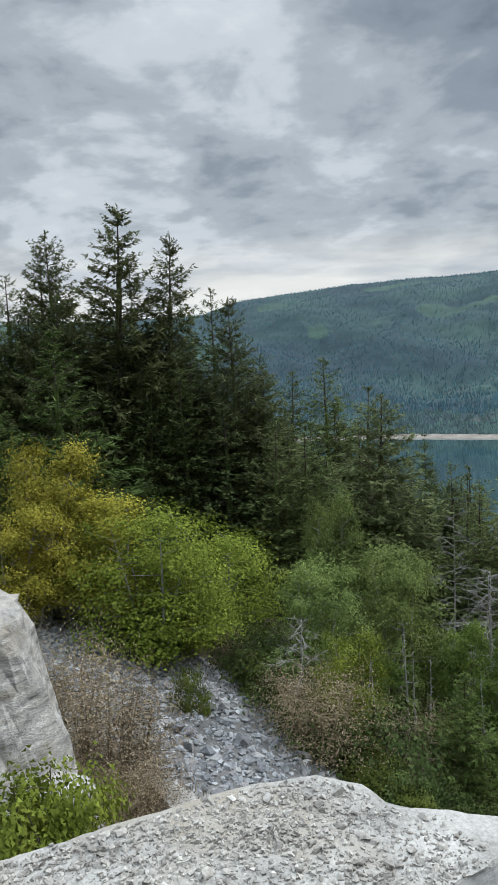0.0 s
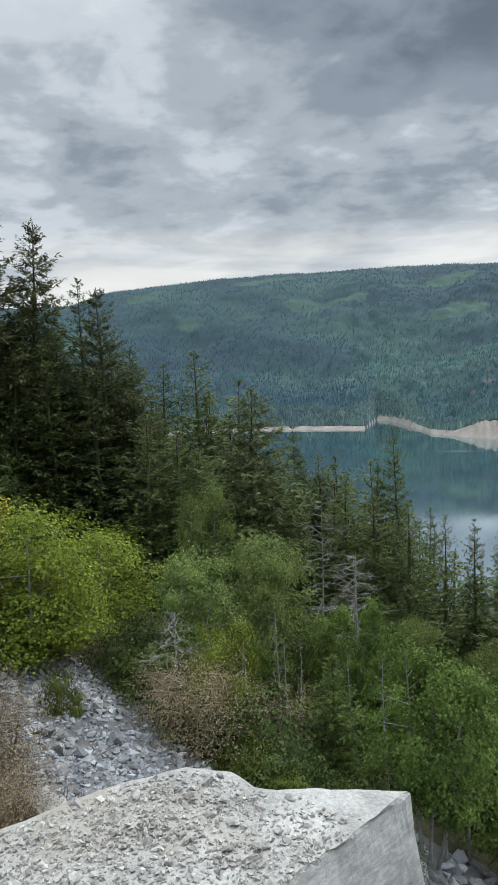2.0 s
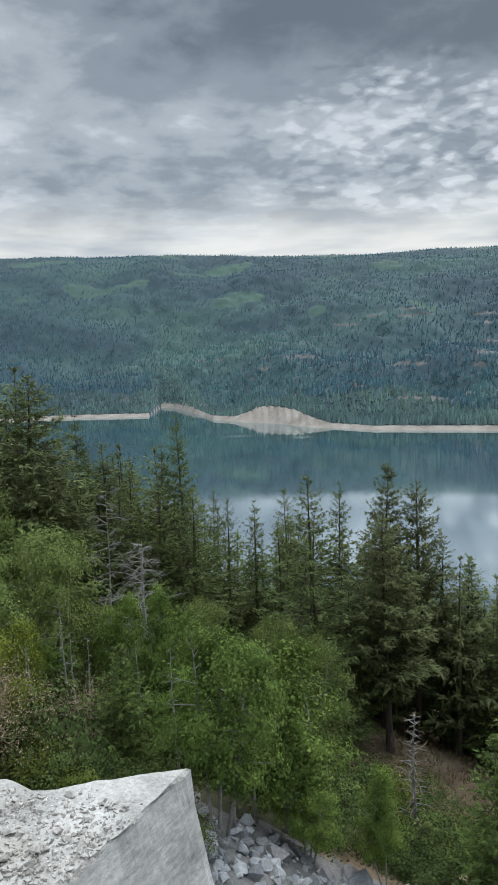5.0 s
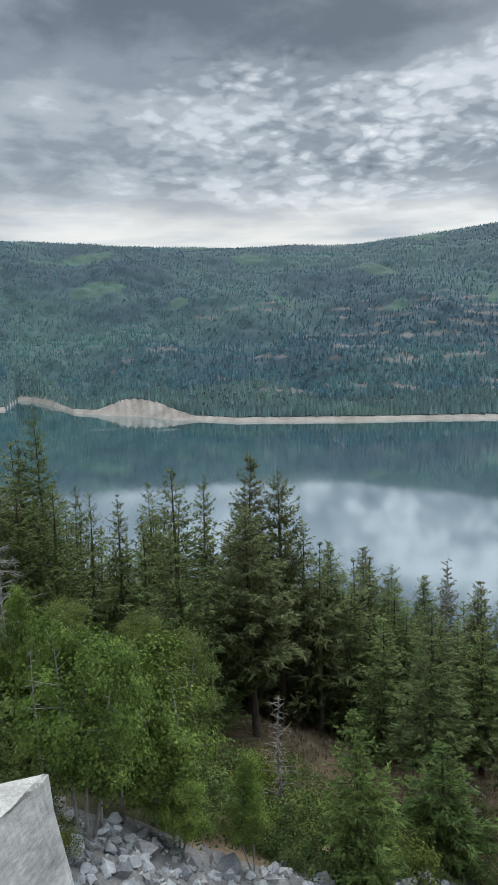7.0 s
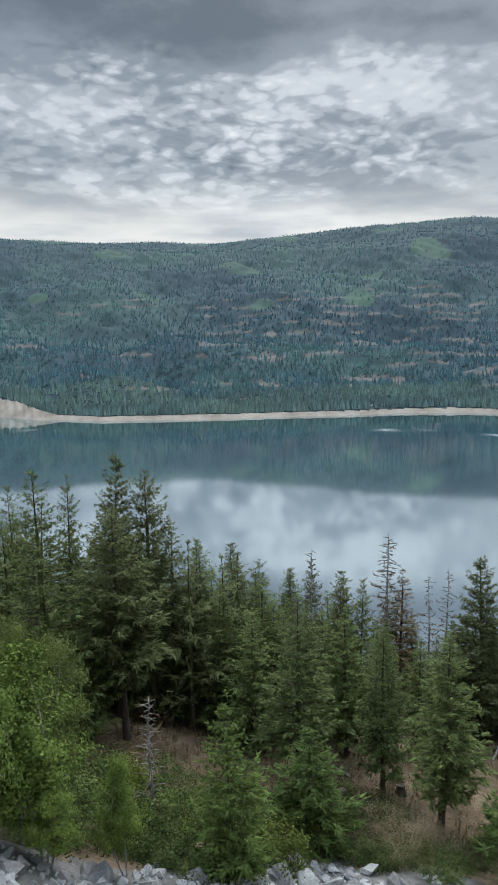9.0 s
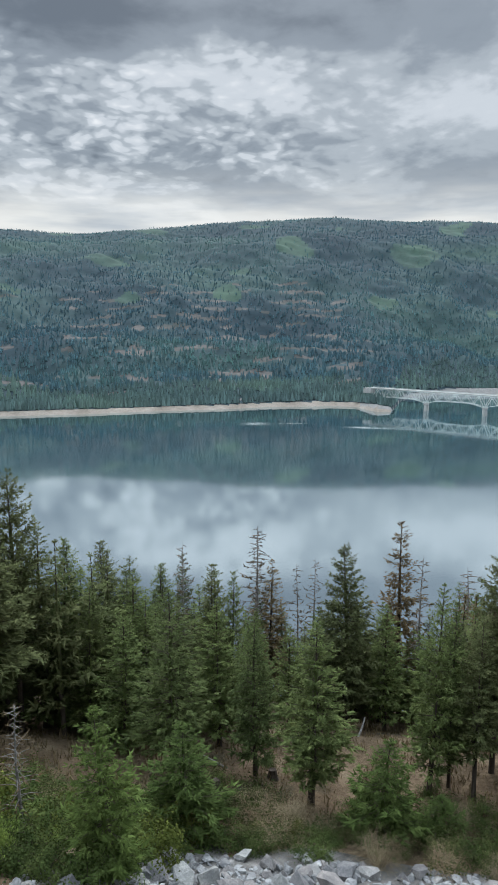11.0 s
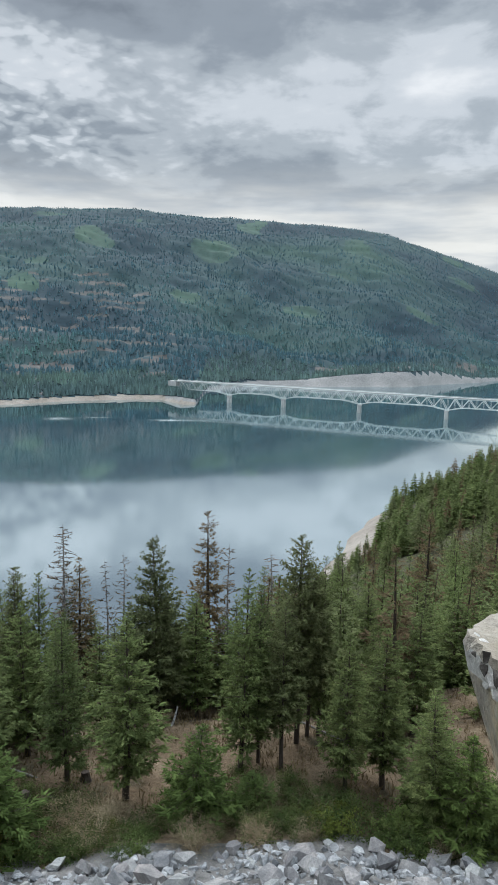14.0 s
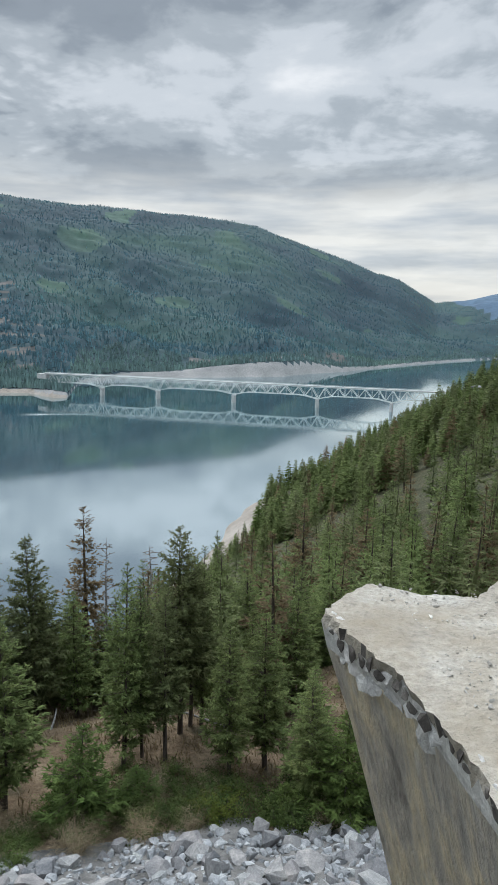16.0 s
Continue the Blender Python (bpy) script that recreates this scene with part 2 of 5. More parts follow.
# Far conifers: distance haze is mixed into the needle colours, paler and bluer.
FAR_WOODS = material("haze_tinted_conifers", [(0.120, 0.220, 0.275), (0.162, 0.280, 0.322), (0.225, 0.375, 0.330)], 0.0016, 6, 0.9, 0.0, 0.02, island=0.28, spec=0.05, translucent=0.4)
LAKESIDE = material("haze_tinted_lakeside_conifers", [(0.165, 0.252, 0.262), (0.222, 0.322, 0.310), (0.285, 0.405, 0.345)], 0.004, 6, 0.9, 0.0, 0.02, island=0.25, spec=0.05, translucent=0.4)
STEEL = material("pale_painted_steel", [(0.56, 0.60, 0.59), (0.64, 0.68, 0.67), (0.70, 0.73, 0.72)], 0.05, 4, 0.6, 0.0, 0.5)
CONCRETE = material("pale_concrete", [(0.36, 0.36, 0.35), (0.45, 0.45, 0.44), (0.52, 0.52, 0.51)], 0.1, 6, 0.9, 0.0, 1)
ASPHALT = material("grey_asphalt", [(0.05, 0.05, 0.05), (0.07, 0.07, 0.07), (0.10, 0.10, 0.10)], 0.2, 6, 0.9, 0.0, 2)

WATER = bpy.data.materials.new("lake_water")
WATER.use_nodes = True
lt = WATER.node_tree
lt.nodes.clear()
lp = node(lt, "ShaderNodeNewGeometry").outputs["Position"]
waves = node(lt, "ShaderNodeTexNoise", [("Vector", lp), ("Scale", 0.35), ("Detail", 4.0), ("Roughness", 0.6)]).outputs[0]
gust = node(lt, "ShaderNodeTexNoise", [("Vector", node(lt, "ShaderNodeVectorMath", [(0, lp), (1, (0.5, 1.0, 1.0))], operation="MULTIPLY").outputs[0]), ("Scale", 0.009), ("Detail", 5.0)]).outputs[0]
calm = ramp(lt, gust, [(0.42, (0.05, 0.05, 0.05)), (0.68, (0.085, 0.085, 0.085))])
# a few streaks of ruffled water off the far shore: bearing, distance, half length, half depth
for streak_b, streak_r, streak_l, streak_w in ((60.9, 1010, 26, 22), (69.5, 985, 32, 14), (72.5, 980, 55, 10), (64.2, 1015, 30, 6), (32.2, 1090, 26, 18), (26.5, 1130, 45, 14)):
    turn_in = node(lt, "ShaderNodeMapping", [("Vector", lp), ("Location", (streak_r * math.sin(radians(streak_b)), streak_r * math.cos(radians(streak_b)), 0)), ("Rotation", (0, 0, radians(-streak_b))), ("Scale", (streak_l, streak_w, 1))])
    turn_in.vector_type = "TEXTURE"
    far_off = node(lt, "ShaderNodeVectorMath", [(0, turn_in.outputs[0])], operation="LENGTH").outputs[1]
    calm = math_node(lt, "ADD", calm, math_node(lt, "MULTIPLY", math_node(lt, "SUBTRACT", math_node(lt, "ADD", 0.75, gust), far_off, True), 0.16))
wave_relief = node(lt, "ShaderNodeBump", [("Strength", 0.02), ("Distance", 0.35), ("Height", waves)])
ws = node(lt, "ShaderNodeBsdfPrincipled", [("Base Color", (0.010, 0.036, 0.046, 1)), ("Roughness", calm), ("IOR", 26.0), ("Specular Tint", (0.87, 0.97, 1.0, 1)), ("Normal", wave_relief.outputs[0])])
node(lt, "ShaderNodeOutputMaterial", [(0, ws.outputs[0])])
# ---- shape of the land: heights by bearing (degrees clockwise from north) and distance, relative to the eye ----
NEAR_R = (12.0, 22.0, 30.0, 40.0, 55.0, 80.0, 247.0, 463.0, 772.0, 1390.0)
BANKS = []


def bank(bearing, *heights):
    BANKS.append((bearing, heights))


bank(-180, 1.0, 3.0, 6.0, 10.0, 16.0, 26.0, 61.8, 92.7, 123.6, 154.5)
bank(-90, 0.5, 1.8, 3.2, 5.5, 10.1, 17.1, 52.8, 95.1, 153.3, 223.4)
bank(-60, -4.6, -4.3, -4.0, -2.7, -1.2, 2.7, 20.6, 46.3, 79.8, 108.1)
bank(-40, -7.7, -7.5, -7.3, -7.0, -6.6, -5.0, 6.1, 26.9, 34.5, -27.5)
bank(-20, -8.8, -9.2, -9.1, -9.5, -9.8, -9.9, -18.4, -32.5, -67.1, -120.8)
bank(-10, -9.9, -10.9, -11.2, -11.7, -12.1, -14.0, -37.0, -71.1, -118.4, -139.0)
bank(0, -11.0, -12.6, -13.8, -15.0, -16.5, -20.0, -58.7, -98.9, -142.1, -151.4)
bank(10, -12.6, -14.6, -16.4, -18.3, -20.4, -25.5, -72.7, -120.5, -153.5, -162.2)
bank(20, -14.2, -16.8, -18.9, -21.0, -24.7, -32.1, -86.7, -139.0, -161.6, -172.8)
bank(35, -16.3, -20.0, -23.5, -27.4, -31.2, -39.8, -119.8, -160.1, -170.0, -185.1)
bank(55, -17.4, -22.7, -27.7, -32.3, -35.2, -43.5, -145.3, -166.0, -178.8, -198.3)
bank(75, -17.4, -22.8, -27.9, -32.5, -35.0, -44.0, -139.0, -168.6, -183.2, -206.1)
bank(82, -17.5, -22.8, -27.6, -32.0, -34.6, -42.0, -111.4, -152.0, -180.8, -207.4)
bank(85, -17.5, -22.3, -27.1, -31.5, -35.1, -41.6, -96.0, -138.2, -179.4, -207.7)
bank(90, -17.5, -21.8, -27.2, -32.0, -36.1, -43.1, -91.4, -115.1, -176.5, -207.9)
bank(96, -17.0, -21.3, -26.1, -31.0, -35.1, -41.1, -74.0, -94.0, -130.0, -201.4)
bank(101, -16.5, -20.8, -25.6, -30.5, -34.6, -40.0, -61.0, -69.0, -92.0, -185.3)
bank(106, -16.4, -20.8, -25.1, -30.0, -34.0, -39.0, -49.0, -43.0, -48.0, -128.6)
bank(115, -14.4, -17.8, -21.0, -25.4, -28.9, -32.8, -38.0, -24.0, 0.0, 20.0)
bank(140, -6.3, -6.5, -6.7, -6.0, -5.4, -4.0, 3.2, 19.5, 42.7, 58.4)
bank(180, 1.0, 3.0, 6.0, 10.0, 16.0, 26.0, 61.8, 92.7, 123.6, 154.5)
BANK_B = np.array([b for b, _ in BANKS], float)
BANK_H = np.array([h for _, h in BANKS], float)


def near_ground(bearing, r):
    """Height of the near bank (vectorised)."""
    bearing, r = np.broadcast_arrays(np.asarray(bearing, float), np.asarray(r, float))
    k = np.clip(np.searchsorted(BANK_B, bearing) - 1, 0, len(BANK_B) - 2)
    u = (bearing - BANK_B[k]) / (BANK_B[k + 1] - BANK_B[k])
    lr, knots = np.log(np.maximum(r, NEAR_R[0])), np.log(np.array(NEAR_R))
    j = np.clip(np.searchsorted(knots, lr) - 1, 0, len(knots) - 2)
    v = np.clip((lr - knots[j]) / (knots[j + 1] - knots[j]), 0, 1)
    h = (BANK_H[k, j] * (1 - v) + BANK_H[k, j + 1] * v) * (1 - u) + (BANK_H[k + 1, j] * (1 - v) + BANK_H[k + 1, j + 1] * v) * u
    # the quarry bench under the viewer drops off to the front
    back = np.clip((np.abs(bearing - 40) - 115) / 20, 0, 1)
    step = np.clip((r - 1.1) / 0.7, 0, 1)
    foot = -1.65 * (1 - step) + np.minimum(h, -6.5) * step
    front = np.where(r < 12, foot, h)
    rear = np.where(r < 12, -1.65 * (1 - np.clip((r - 4) / 8, 0, 1)) + h * np.clip((r - 4) / 8, 0, 1), h)
    return EYE_Z + front * (1 - back) + rear * back


# far shore of the lake (bearing, distance) and the skyline behind it (bearing, degrees above the eye)
SHORE = np.array([(-180, 1700), (-30, 1700), (0, 1640), (12.4, 1615), (19.6, 1555), (20.6, 1810), (21.7, 1770), (24.8, 1420), (27.5, 1345), (30, 1307), (32.6, 1227), (35, 1205),
                  (38, 1160), (47, 1150), (58, 1192), (61.6, 1227), (67, 1253), (69, 1250), (70, 1205), (70.8, 1178), (71.9, 1180), (72.3, 1290), (72.8, 1430), (76, 1530), (83.5, 1580), (89, 1637), (90.5, 1712), (94.4, 1865), (97.7, 2116),
                  (98.5, 2175), (103, 2560), (110, 3200), (180, 3200)])
SKYLINE = np.array([(-180, 5.0), (-10, 5.6), (-3.4, 5.85), (-0.4, 6.75), (8.5, 7.55), (17.8, 7.75), (21.9, 7.7), (30.9, 7.35), (37.8, 7.15), (47.2, 7.15), (50.2, 7.35), (55.6, 7.85), (59.2, 8.15),
                    (64, 8.35), (70.4, 8.25), (75.2, 7.97), (81.6, 7.72), (86.8, 6.95), (93.5, 4.8), (96.2, 3.76), (98, 3.35), (100.9, 1.6), (103, 1.8), (105.4, 2.4), (120, 3), (180, 4)])
BLUFF = np.array([(-180, 5), (20, 6), (26.6, 8), (27.6, 18), (28.6, 29), (29.6, 31), (31.4, 27), (33.0, 14), (34.5, 6), (60, 5), (69.2, 6), (70.2, 9), (71.0, 9), (72.2, 5), (73, 5), (76, 10), (80, 13), (84, 24), (88, 32), (91, 31), (93.5, 14), (96, 6), (180, 6)])


def far_ground(bearing, r):
    rs = np.interp(bearing, SHORE[:, 0], SHORE[:, 1])
    rr = np.maximum(np.interp(bearing, [-180, 70, 85, 94, 99, 102, 180], [3900, 3900, 4000, 4300, 4600, 4850, 4850]), rs + 100)
    top = EYE_Z + rr * np.tan(np.radians(np.interp(bearing, SKYLINE[:, 0], SKYLINE[:, 1]))) - 26
    bl = np.interp(bearing, BLUFF[:, 0], BLUFF[:, 1])
    gully = (np.abs(np.sin(bearing * 5.1)) + 0.6 * np.abs(np.sin(bearing * 11.7 + 1))) * np.clip((bl - 8) / 12, 0, 1) * (bearing < 50)
    bl = bl * (1 - 0.10 * gully)
    run = bl * 1.3 + 8 + 14 * gully
    calm = sum(np.interp(bearing + d, SHORE[:, 0], SHORE[:, 1]) for d in (-6, -4, -2, 0, 2, 4, 6)) / 7      # the slope ignores small inlets
    u = np.clip((r - rs - run) / (rr - rs - run), 0, 1)
    v = np.clip((r - calm - 20) / (rr - calm - 20), 0, 1)
    rise = np.clip((r - rs) / run, 0, 1) * bl
    body = 6 + (top - 6) * (0.22 * np.clip(v / 0.3, 0, 1) ** 1.3 * (v < 0.3) + (v >= 0.3) * (0.22 + 0.78 * np.sin(np.clip((v - 0.3) / 0.7, 0, 1) * math.pi / 2) ** 1.05))
    body = np.minimum(bl + np.maximum(r - rs - run, 0) * 0.45, np.maximum(body, bl))
    z = np.where(r < rs, np.maximum(-12, (r - rs) * 0.25), np.where(u <= 0, rise, body))
    return np.where(r > rr, top - (r - rr) * 0.12, z), u, rs, run, rr


def fold(x, y, size, seed):
    """Smooth random relief, -1 to 1."""
    out, rng = np.zeros_like(x), np.random.default_rng(seed)
    for k in range(14):
        a, f = rng.uniform(0, 2 * math.pi), rng.uniform(0.6, 2.6) / size
        out += np.sin((x * math.cos(a) + y * math.sin(a)) * f * 2 * math.pi + rng.uniform(0, 7)) * 0.6 / (f * size)
    return out / 3.2


def ground_at(bearing, r):
    bearing, r = np.broadcast_arrays(np.asarray(bearing, float), np.asarray(r, float))
    x, y = r * np.sin(np.radians(bearing)), r * np.cos(np.radians(bearing))
    far, u, rs, run, rr = far_ground(bearing, r)
    wild = np.clip(u * 9, 0, 1) * np.clip((1 - u) * 2.2, 0, 1)
    far = far + wild * (26 * fold(x, y, 420.0, 3) + 9 * fold(x, y, 130.0, 4))
    near = near_ground(bearing, r) + np.clip((r - 14) / 30, 0, 1) * (0.7 * fold(x, y, 14.0, 5) + np.clip(r / 160, 0, 1) * 2.5 * fold(x, y, 60.0, 6))
    return np.where(r < 1395, np.maximum(near, far), np.where((np.abs(bearing - 40) > 100), np.maximum(near, far), far))


def at(bearing, r):
    a = radians(bearing)
    return r * math.sin(a), r * math.cos(a), float(ground_at(bearing, r))


def mesh_from(name, verts, faces, mats, smooth=False, index=None):
    me = bpy.data.meshes.new(name)
    me.from_pydata(verts.tolist() if isinstance(verts, np.ndarray) else verts, [], faces.tolist() if isinstance(faces, np.ndarray) else faces)
    for m in mats:
        me.materials.append(m)
    if index is not None:
        me.polygons.foreach_set("material_index", np.asarray(index, np.int32))
    if smooth:
        me.polygons.foreach_set("use_smooth", np.ones(len(me.polygons), bool))
    me.update()
    return me


def part(name, me, parent, label="", m=None):
    ob = new(name, me)
    ob.parent = parent
    if m is not None:
        ob.matrix_basis = m
    if label:
        tagged(ob, label)
    return ob


# ---- ground: one sheet from the viewer's feet to the skyline ----
def build_ground():
    bearings = np.concatenate([np.arange(-180, -30, 4.0), np.arange(-30, 19, 0.5), np.arange(19, 23, 0.2), np.arange(23, 34, 0.125), np.arange(34, 66, 0.25), np.arange(66, 79, 0.2), np.arange(79, 94, 0.5), np.arange(94, 104, 0.125), np.arange(104, 112, 0.5), np.arange(112, 180.1, 4.0)])
    radii = np.concatenate([[0.02, 0.6, 1.1, 1.3, 1.6, 1.9, 3, 5, 8], np.geomspace(11, 900, 130), np.arange(908, 1600, 8.0), np.arange(1600, 3300, 12.0), np.arange(3300, 4990, 42.0)])
    b, r = np.meshgrid(bearings, radii, indexing="ij")
    z = ground_at(b, r)
    x, y = r * np.sin(np.radians(b)), r * np.cos(np.radians(b))
    nb, nr = b.shape
    verts = np.stack([x, y, z], -1).reshape(-1, 3)
    i, j = np.meshgrid(np.arange(nb - 1), np.arange(nr - 1), indexing="ij")
    a = i * nr + j
    faces = np.stack([a, a + nr, a + nr + 1, a + 1], -1).reshape(-1, 4)
    bc, rc, xc, yc, zc = (q[:-1, :-1].ravel() for q in (b, r, x, y, z))
    _, u, rs, run, rr = far_ground(bc, rc)
    speck = fold(xc, yc, 9.0, 8) * 0.5 + fold(xc, yc, 3.0, 9) * 0.5
    kind = np.full(len(faces), 1)                                     # dry forest floor
    kind[(bc < 33 + 8 * speck) | (bc > 112)] = 2                        # darker floor, woodland shade in its colour
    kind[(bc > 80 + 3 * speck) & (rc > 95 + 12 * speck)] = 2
    kind[(rc < np.interp(bc, [26, 40, 54], [27.5, 29.5, 39.5]) + 1.5 * speck) & (bc > 20 + 4 * speck)] = 0           # quarry slope
    kind[(rc < np.interp(bc, [-20, -8, -1, 6, 12, 20], [33, 33, 30, 23.5, 17, 14]) + 1.5 * speck) & (bc < 30)] = 0
    kind[rc < 13] = 0
    far = rc > np.where(bc > 84, 1395, 800)
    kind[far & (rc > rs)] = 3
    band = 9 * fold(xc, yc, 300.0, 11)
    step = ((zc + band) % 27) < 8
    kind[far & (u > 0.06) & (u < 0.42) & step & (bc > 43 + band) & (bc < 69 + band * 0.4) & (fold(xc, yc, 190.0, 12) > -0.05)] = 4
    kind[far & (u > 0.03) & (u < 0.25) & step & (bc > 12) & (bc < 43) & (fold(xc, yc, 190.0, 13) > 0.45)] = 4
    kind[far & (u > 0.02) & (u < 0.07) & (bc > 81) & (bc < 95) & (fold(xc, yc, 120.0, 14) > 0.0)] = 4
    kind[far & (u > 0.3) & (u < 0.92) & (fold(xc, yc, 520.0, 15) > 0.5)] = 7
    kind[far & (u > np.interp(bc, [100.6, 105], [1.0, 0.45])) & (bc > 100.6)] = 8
    kind[far & (u <= 0.0)] = 5
    kind[far & (u <= 0.0) & (bc > 69.4)] = 6
    kind[(rc < 1395) & (zc < 1.5)] = 5
    kind[(rc < 580) & (rc > 330) & (zc < 17 + 8 * speck) & (bc > 81) & (bc < 88.3)] = 5
    me = mesh_from("ground", verts, faces, [SLOPE, FOREST_FLOOR, SHADE_FLOOR, FAR_SLOPE, TERRACE, SAND, SHINGLE, MEADOW, HAZE_RIDGE], True, kind)
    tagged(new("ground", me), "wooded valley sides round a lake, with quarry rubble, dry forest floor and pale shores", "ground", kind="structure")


build_ground()

lake = mesh_from("water", [(-5200, -5200, 0), (5200, -5200, 0), (5200, 5200, 0), (-5200, 5200, 0)], [(0, 1, 2, 3)], [WATER])
tagged(new("water", lake), "calm dark teal reservoir mirroring hills and bright clouds", "lake", kind="structure")


# ---- rock pieces ----
def hull_rock(seed, flat=0.65, points=13):
    rng = random.Random(seed)
    bm = bmesh.new()
    for _ in range(points):
        v = Vector((rng.gauss(0, 1), rng.gauss(0, 1), rng.gauss(0, 1))).normalized()
        bm.verts.new((v.x * rng.uniform(0.8, 1.1), v.y * rng.uniform(0.6, 0.95), v.z * flat))
    res = bmesh.ops.convex_hull(bm, input=bm.verts)
    bmesh.ops.delete(bm, geom=[g for g in res["geom_interior"] if isinstance(g, bmesh.types.BMVert)], context="VERTS")
    bmesh.ops.triangulate(bm, faces=bm.faces)
    bmesh.ops.recalc_face_normals(bm, faces=bm.faces)
    bm.verts.index_update()
    v = np.array([q.co[:] for q in bm.verts])
    f = np.array([[q.index for q in p.verts] for p in bm.faces])
    bm.free()
    return v, f


HULLS = [hull_rock(s, 0.45 + 0.06 * (s % 6)) for s in range(12)]
PEBBLES = [hull_rock(s, 0.6, 8) for s in range(30, 40)]


def turned(rng):
    a, b, c = rng.uniform(0, 6.28), rng.normal(0, 0.35), rng.normal(0, 0.35)
    return np.array(Euler((b, c, a)).to_matrix())


def heap(places, sizes, mats, seed, name, shapes=HULLS):
    """Many broken stones in one mesh."""
    rng = np.random.default_rng(seed)
    vs, fs, base = [], [], 0
    for p, s in zip(places, sizes):
        v, f = shapes[rng.integers(len(shapes))]
        vs.append((v * s) @ turned(rng).T + p)
        fs.append(f + base)
        base += len(v)
    return mesh_from(name, np.concatenate(vs), np.concatenate(fs), mats)


ROCK_MESHES = [mesh_from("rock", v, f, [ROCK]) for v, f in HULLS]
STONE_MESHES = [mesh_from("stone", v, f, [GRAVEL]) for v, f in HULLS]


def rock_parts(parent, places, sizes, meshes, name, seed):
    rng = np.random.default_rng(seed)
    for p, s in zip(places, sizes):
        m = Matrix.Translation(p) @ Matrix(turned(rng).tolist()).to_4x4() @ Matrix.Diagonal((s, s * rng.uniform(0.8, 1.2), s, 1))
        part(name, meshes[rng.integers(len(meshes))], parent, "", m)


# ---- far woods: low conifers on the mountainside, one object ----
def far_woods():
    rng = np.random.default_rng(21)
    n = 120000
    b = rng.uniform(-8, 108, n)
    _, u0, rs, run, rr = far_ground(b, np.full(n, 500.0))
    q = rng.random(n)
    r = rs + run + 6 + (rr - rs - run + 40) * q ** 1.35
    z = ground_at(b, r)
    x, y = r * np.sin(np.radians(b)), r * np.cos(np.radians(b))
    u = (r - rs - run) / (rr - rs - run)
    band = 9 * fold(x, y, 300.0, 11)
    step = ((z + band) % 27) < 8.5
    open_ground = ((u > 0.06) & (u < 0.42) & step & (b > 43 + band) & (b < 69 + band * 0.4) & (fold(x, y, 190.0, 12) > -0.05)) | ((u > 0.03) & (u < 0.25) & step & (b > 12) & (b < 43) & (fold(x, y, 190.0, 13) > 0.45)) | ((u > 0.02) & (u < 0.07) & (b > 81) & (b < 95) & (fold(x, y, 120.0, 14) > 0.0))
    meadow = (u > 0.3) & (u < 0.92) & (fold(x, y, 520.0, 15) > 0.5)
    keep = (z > 2) & (r < 4900) & ((u < np.interp(b, [100.6, 105], [1.0, 0.45])) | (b < 100.6)) & (~open_ground | (rng.random(n) < 0.22)) & (~meadow | (rng.random(n) < 0.15))
    x, y, z, r, low = x[keep][:76000], y[keep][:76000], z[keep][:76000], r[keep][:76000], (r - rs < 230 + 60 * fold(x, y, 260.0, 17))[keep][:76000]
    h = rng.uniform(8, 20, len(x)) * np.interp(r, [1000, 1600, 2600, 4500], [0.95, 0.8, 0.55, 0.42])
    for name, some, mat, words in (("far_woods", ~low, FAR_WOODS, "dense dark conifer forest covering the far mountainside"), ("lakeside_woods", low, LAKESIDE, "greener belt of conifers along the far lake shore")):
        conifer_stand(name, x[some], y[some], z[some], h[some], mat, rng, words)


def conifer_stand(name, x, y, z, h, mat, rng, label):
    """A ragged cone a tree."""
    n = len(x)
    k = 5
    a = rng.uniform(0, 6.28, n)[:, None] + np.arange(k)[None] * 2 * math.pi / k
    rad = h * rng.uniform(0.15, 0.24, n)
    verts, faces = [], []
    for lo, hi, wide in ((0.06, 1.0, 1.0),):
        ring = np.stack([x[:, None] + np.cos(a) * (rad * wide)[:, None] * rng.uniform(0.65, 1.3, (n, k)), y[:, None] + np.sin(a) * (rad * wide)[:, None] * rng.uniform(0.65, 1.3, (n, k)), (z + h * lo)[:, None] + h[:, None] * rng.uniform(-0.05, 0.08, (n, k))], -1)
        tip = np.stack([x, y, z + h * hi], -1)[:, None]
        verts.append(np.concatenate([ring, tip], 1))
    v = np.concatenate(verts, 1).reshape(-1, 3)
    one = [(s + i, s + (i + 1) % k, s + k) for s in (0,) for i in range(k)]
    f = (np.array(one)[None] + (np.arange(n) * (k + 1))[:, None, None]).reshape(-1, 3)
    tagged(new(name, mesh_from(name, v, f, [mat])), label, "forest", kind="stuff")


far_woods()


# ---- trees ----
def tube(path, radii, sides=6):
    """A bent tapering limb: vertices and faces."""
    v, f = [], []
    path = [Vector(p) for p in path]
    for i, p in enumerate(path):
        d = (path[min(i + 1, len(path) - 1)] - path[max(i - 1, 0)]).normalized()
        s = d.cross(Vector((0.31, 0.87, 0.38))).normalized()
        w = d.cross(s)
        for k in range(sides):
            a = 2 * math.pi * k / sides
            v.append((p + (s * math.cos(a) + w * math.sin(a)) * radii[i])[:])
    for i in range(len(path) - 1):
        for k in range(sides):
            a, b = i * sides + k, i * sides + (k + 1) % sides
            f.append((a, b, b + sides, a + sides))
    return v, f


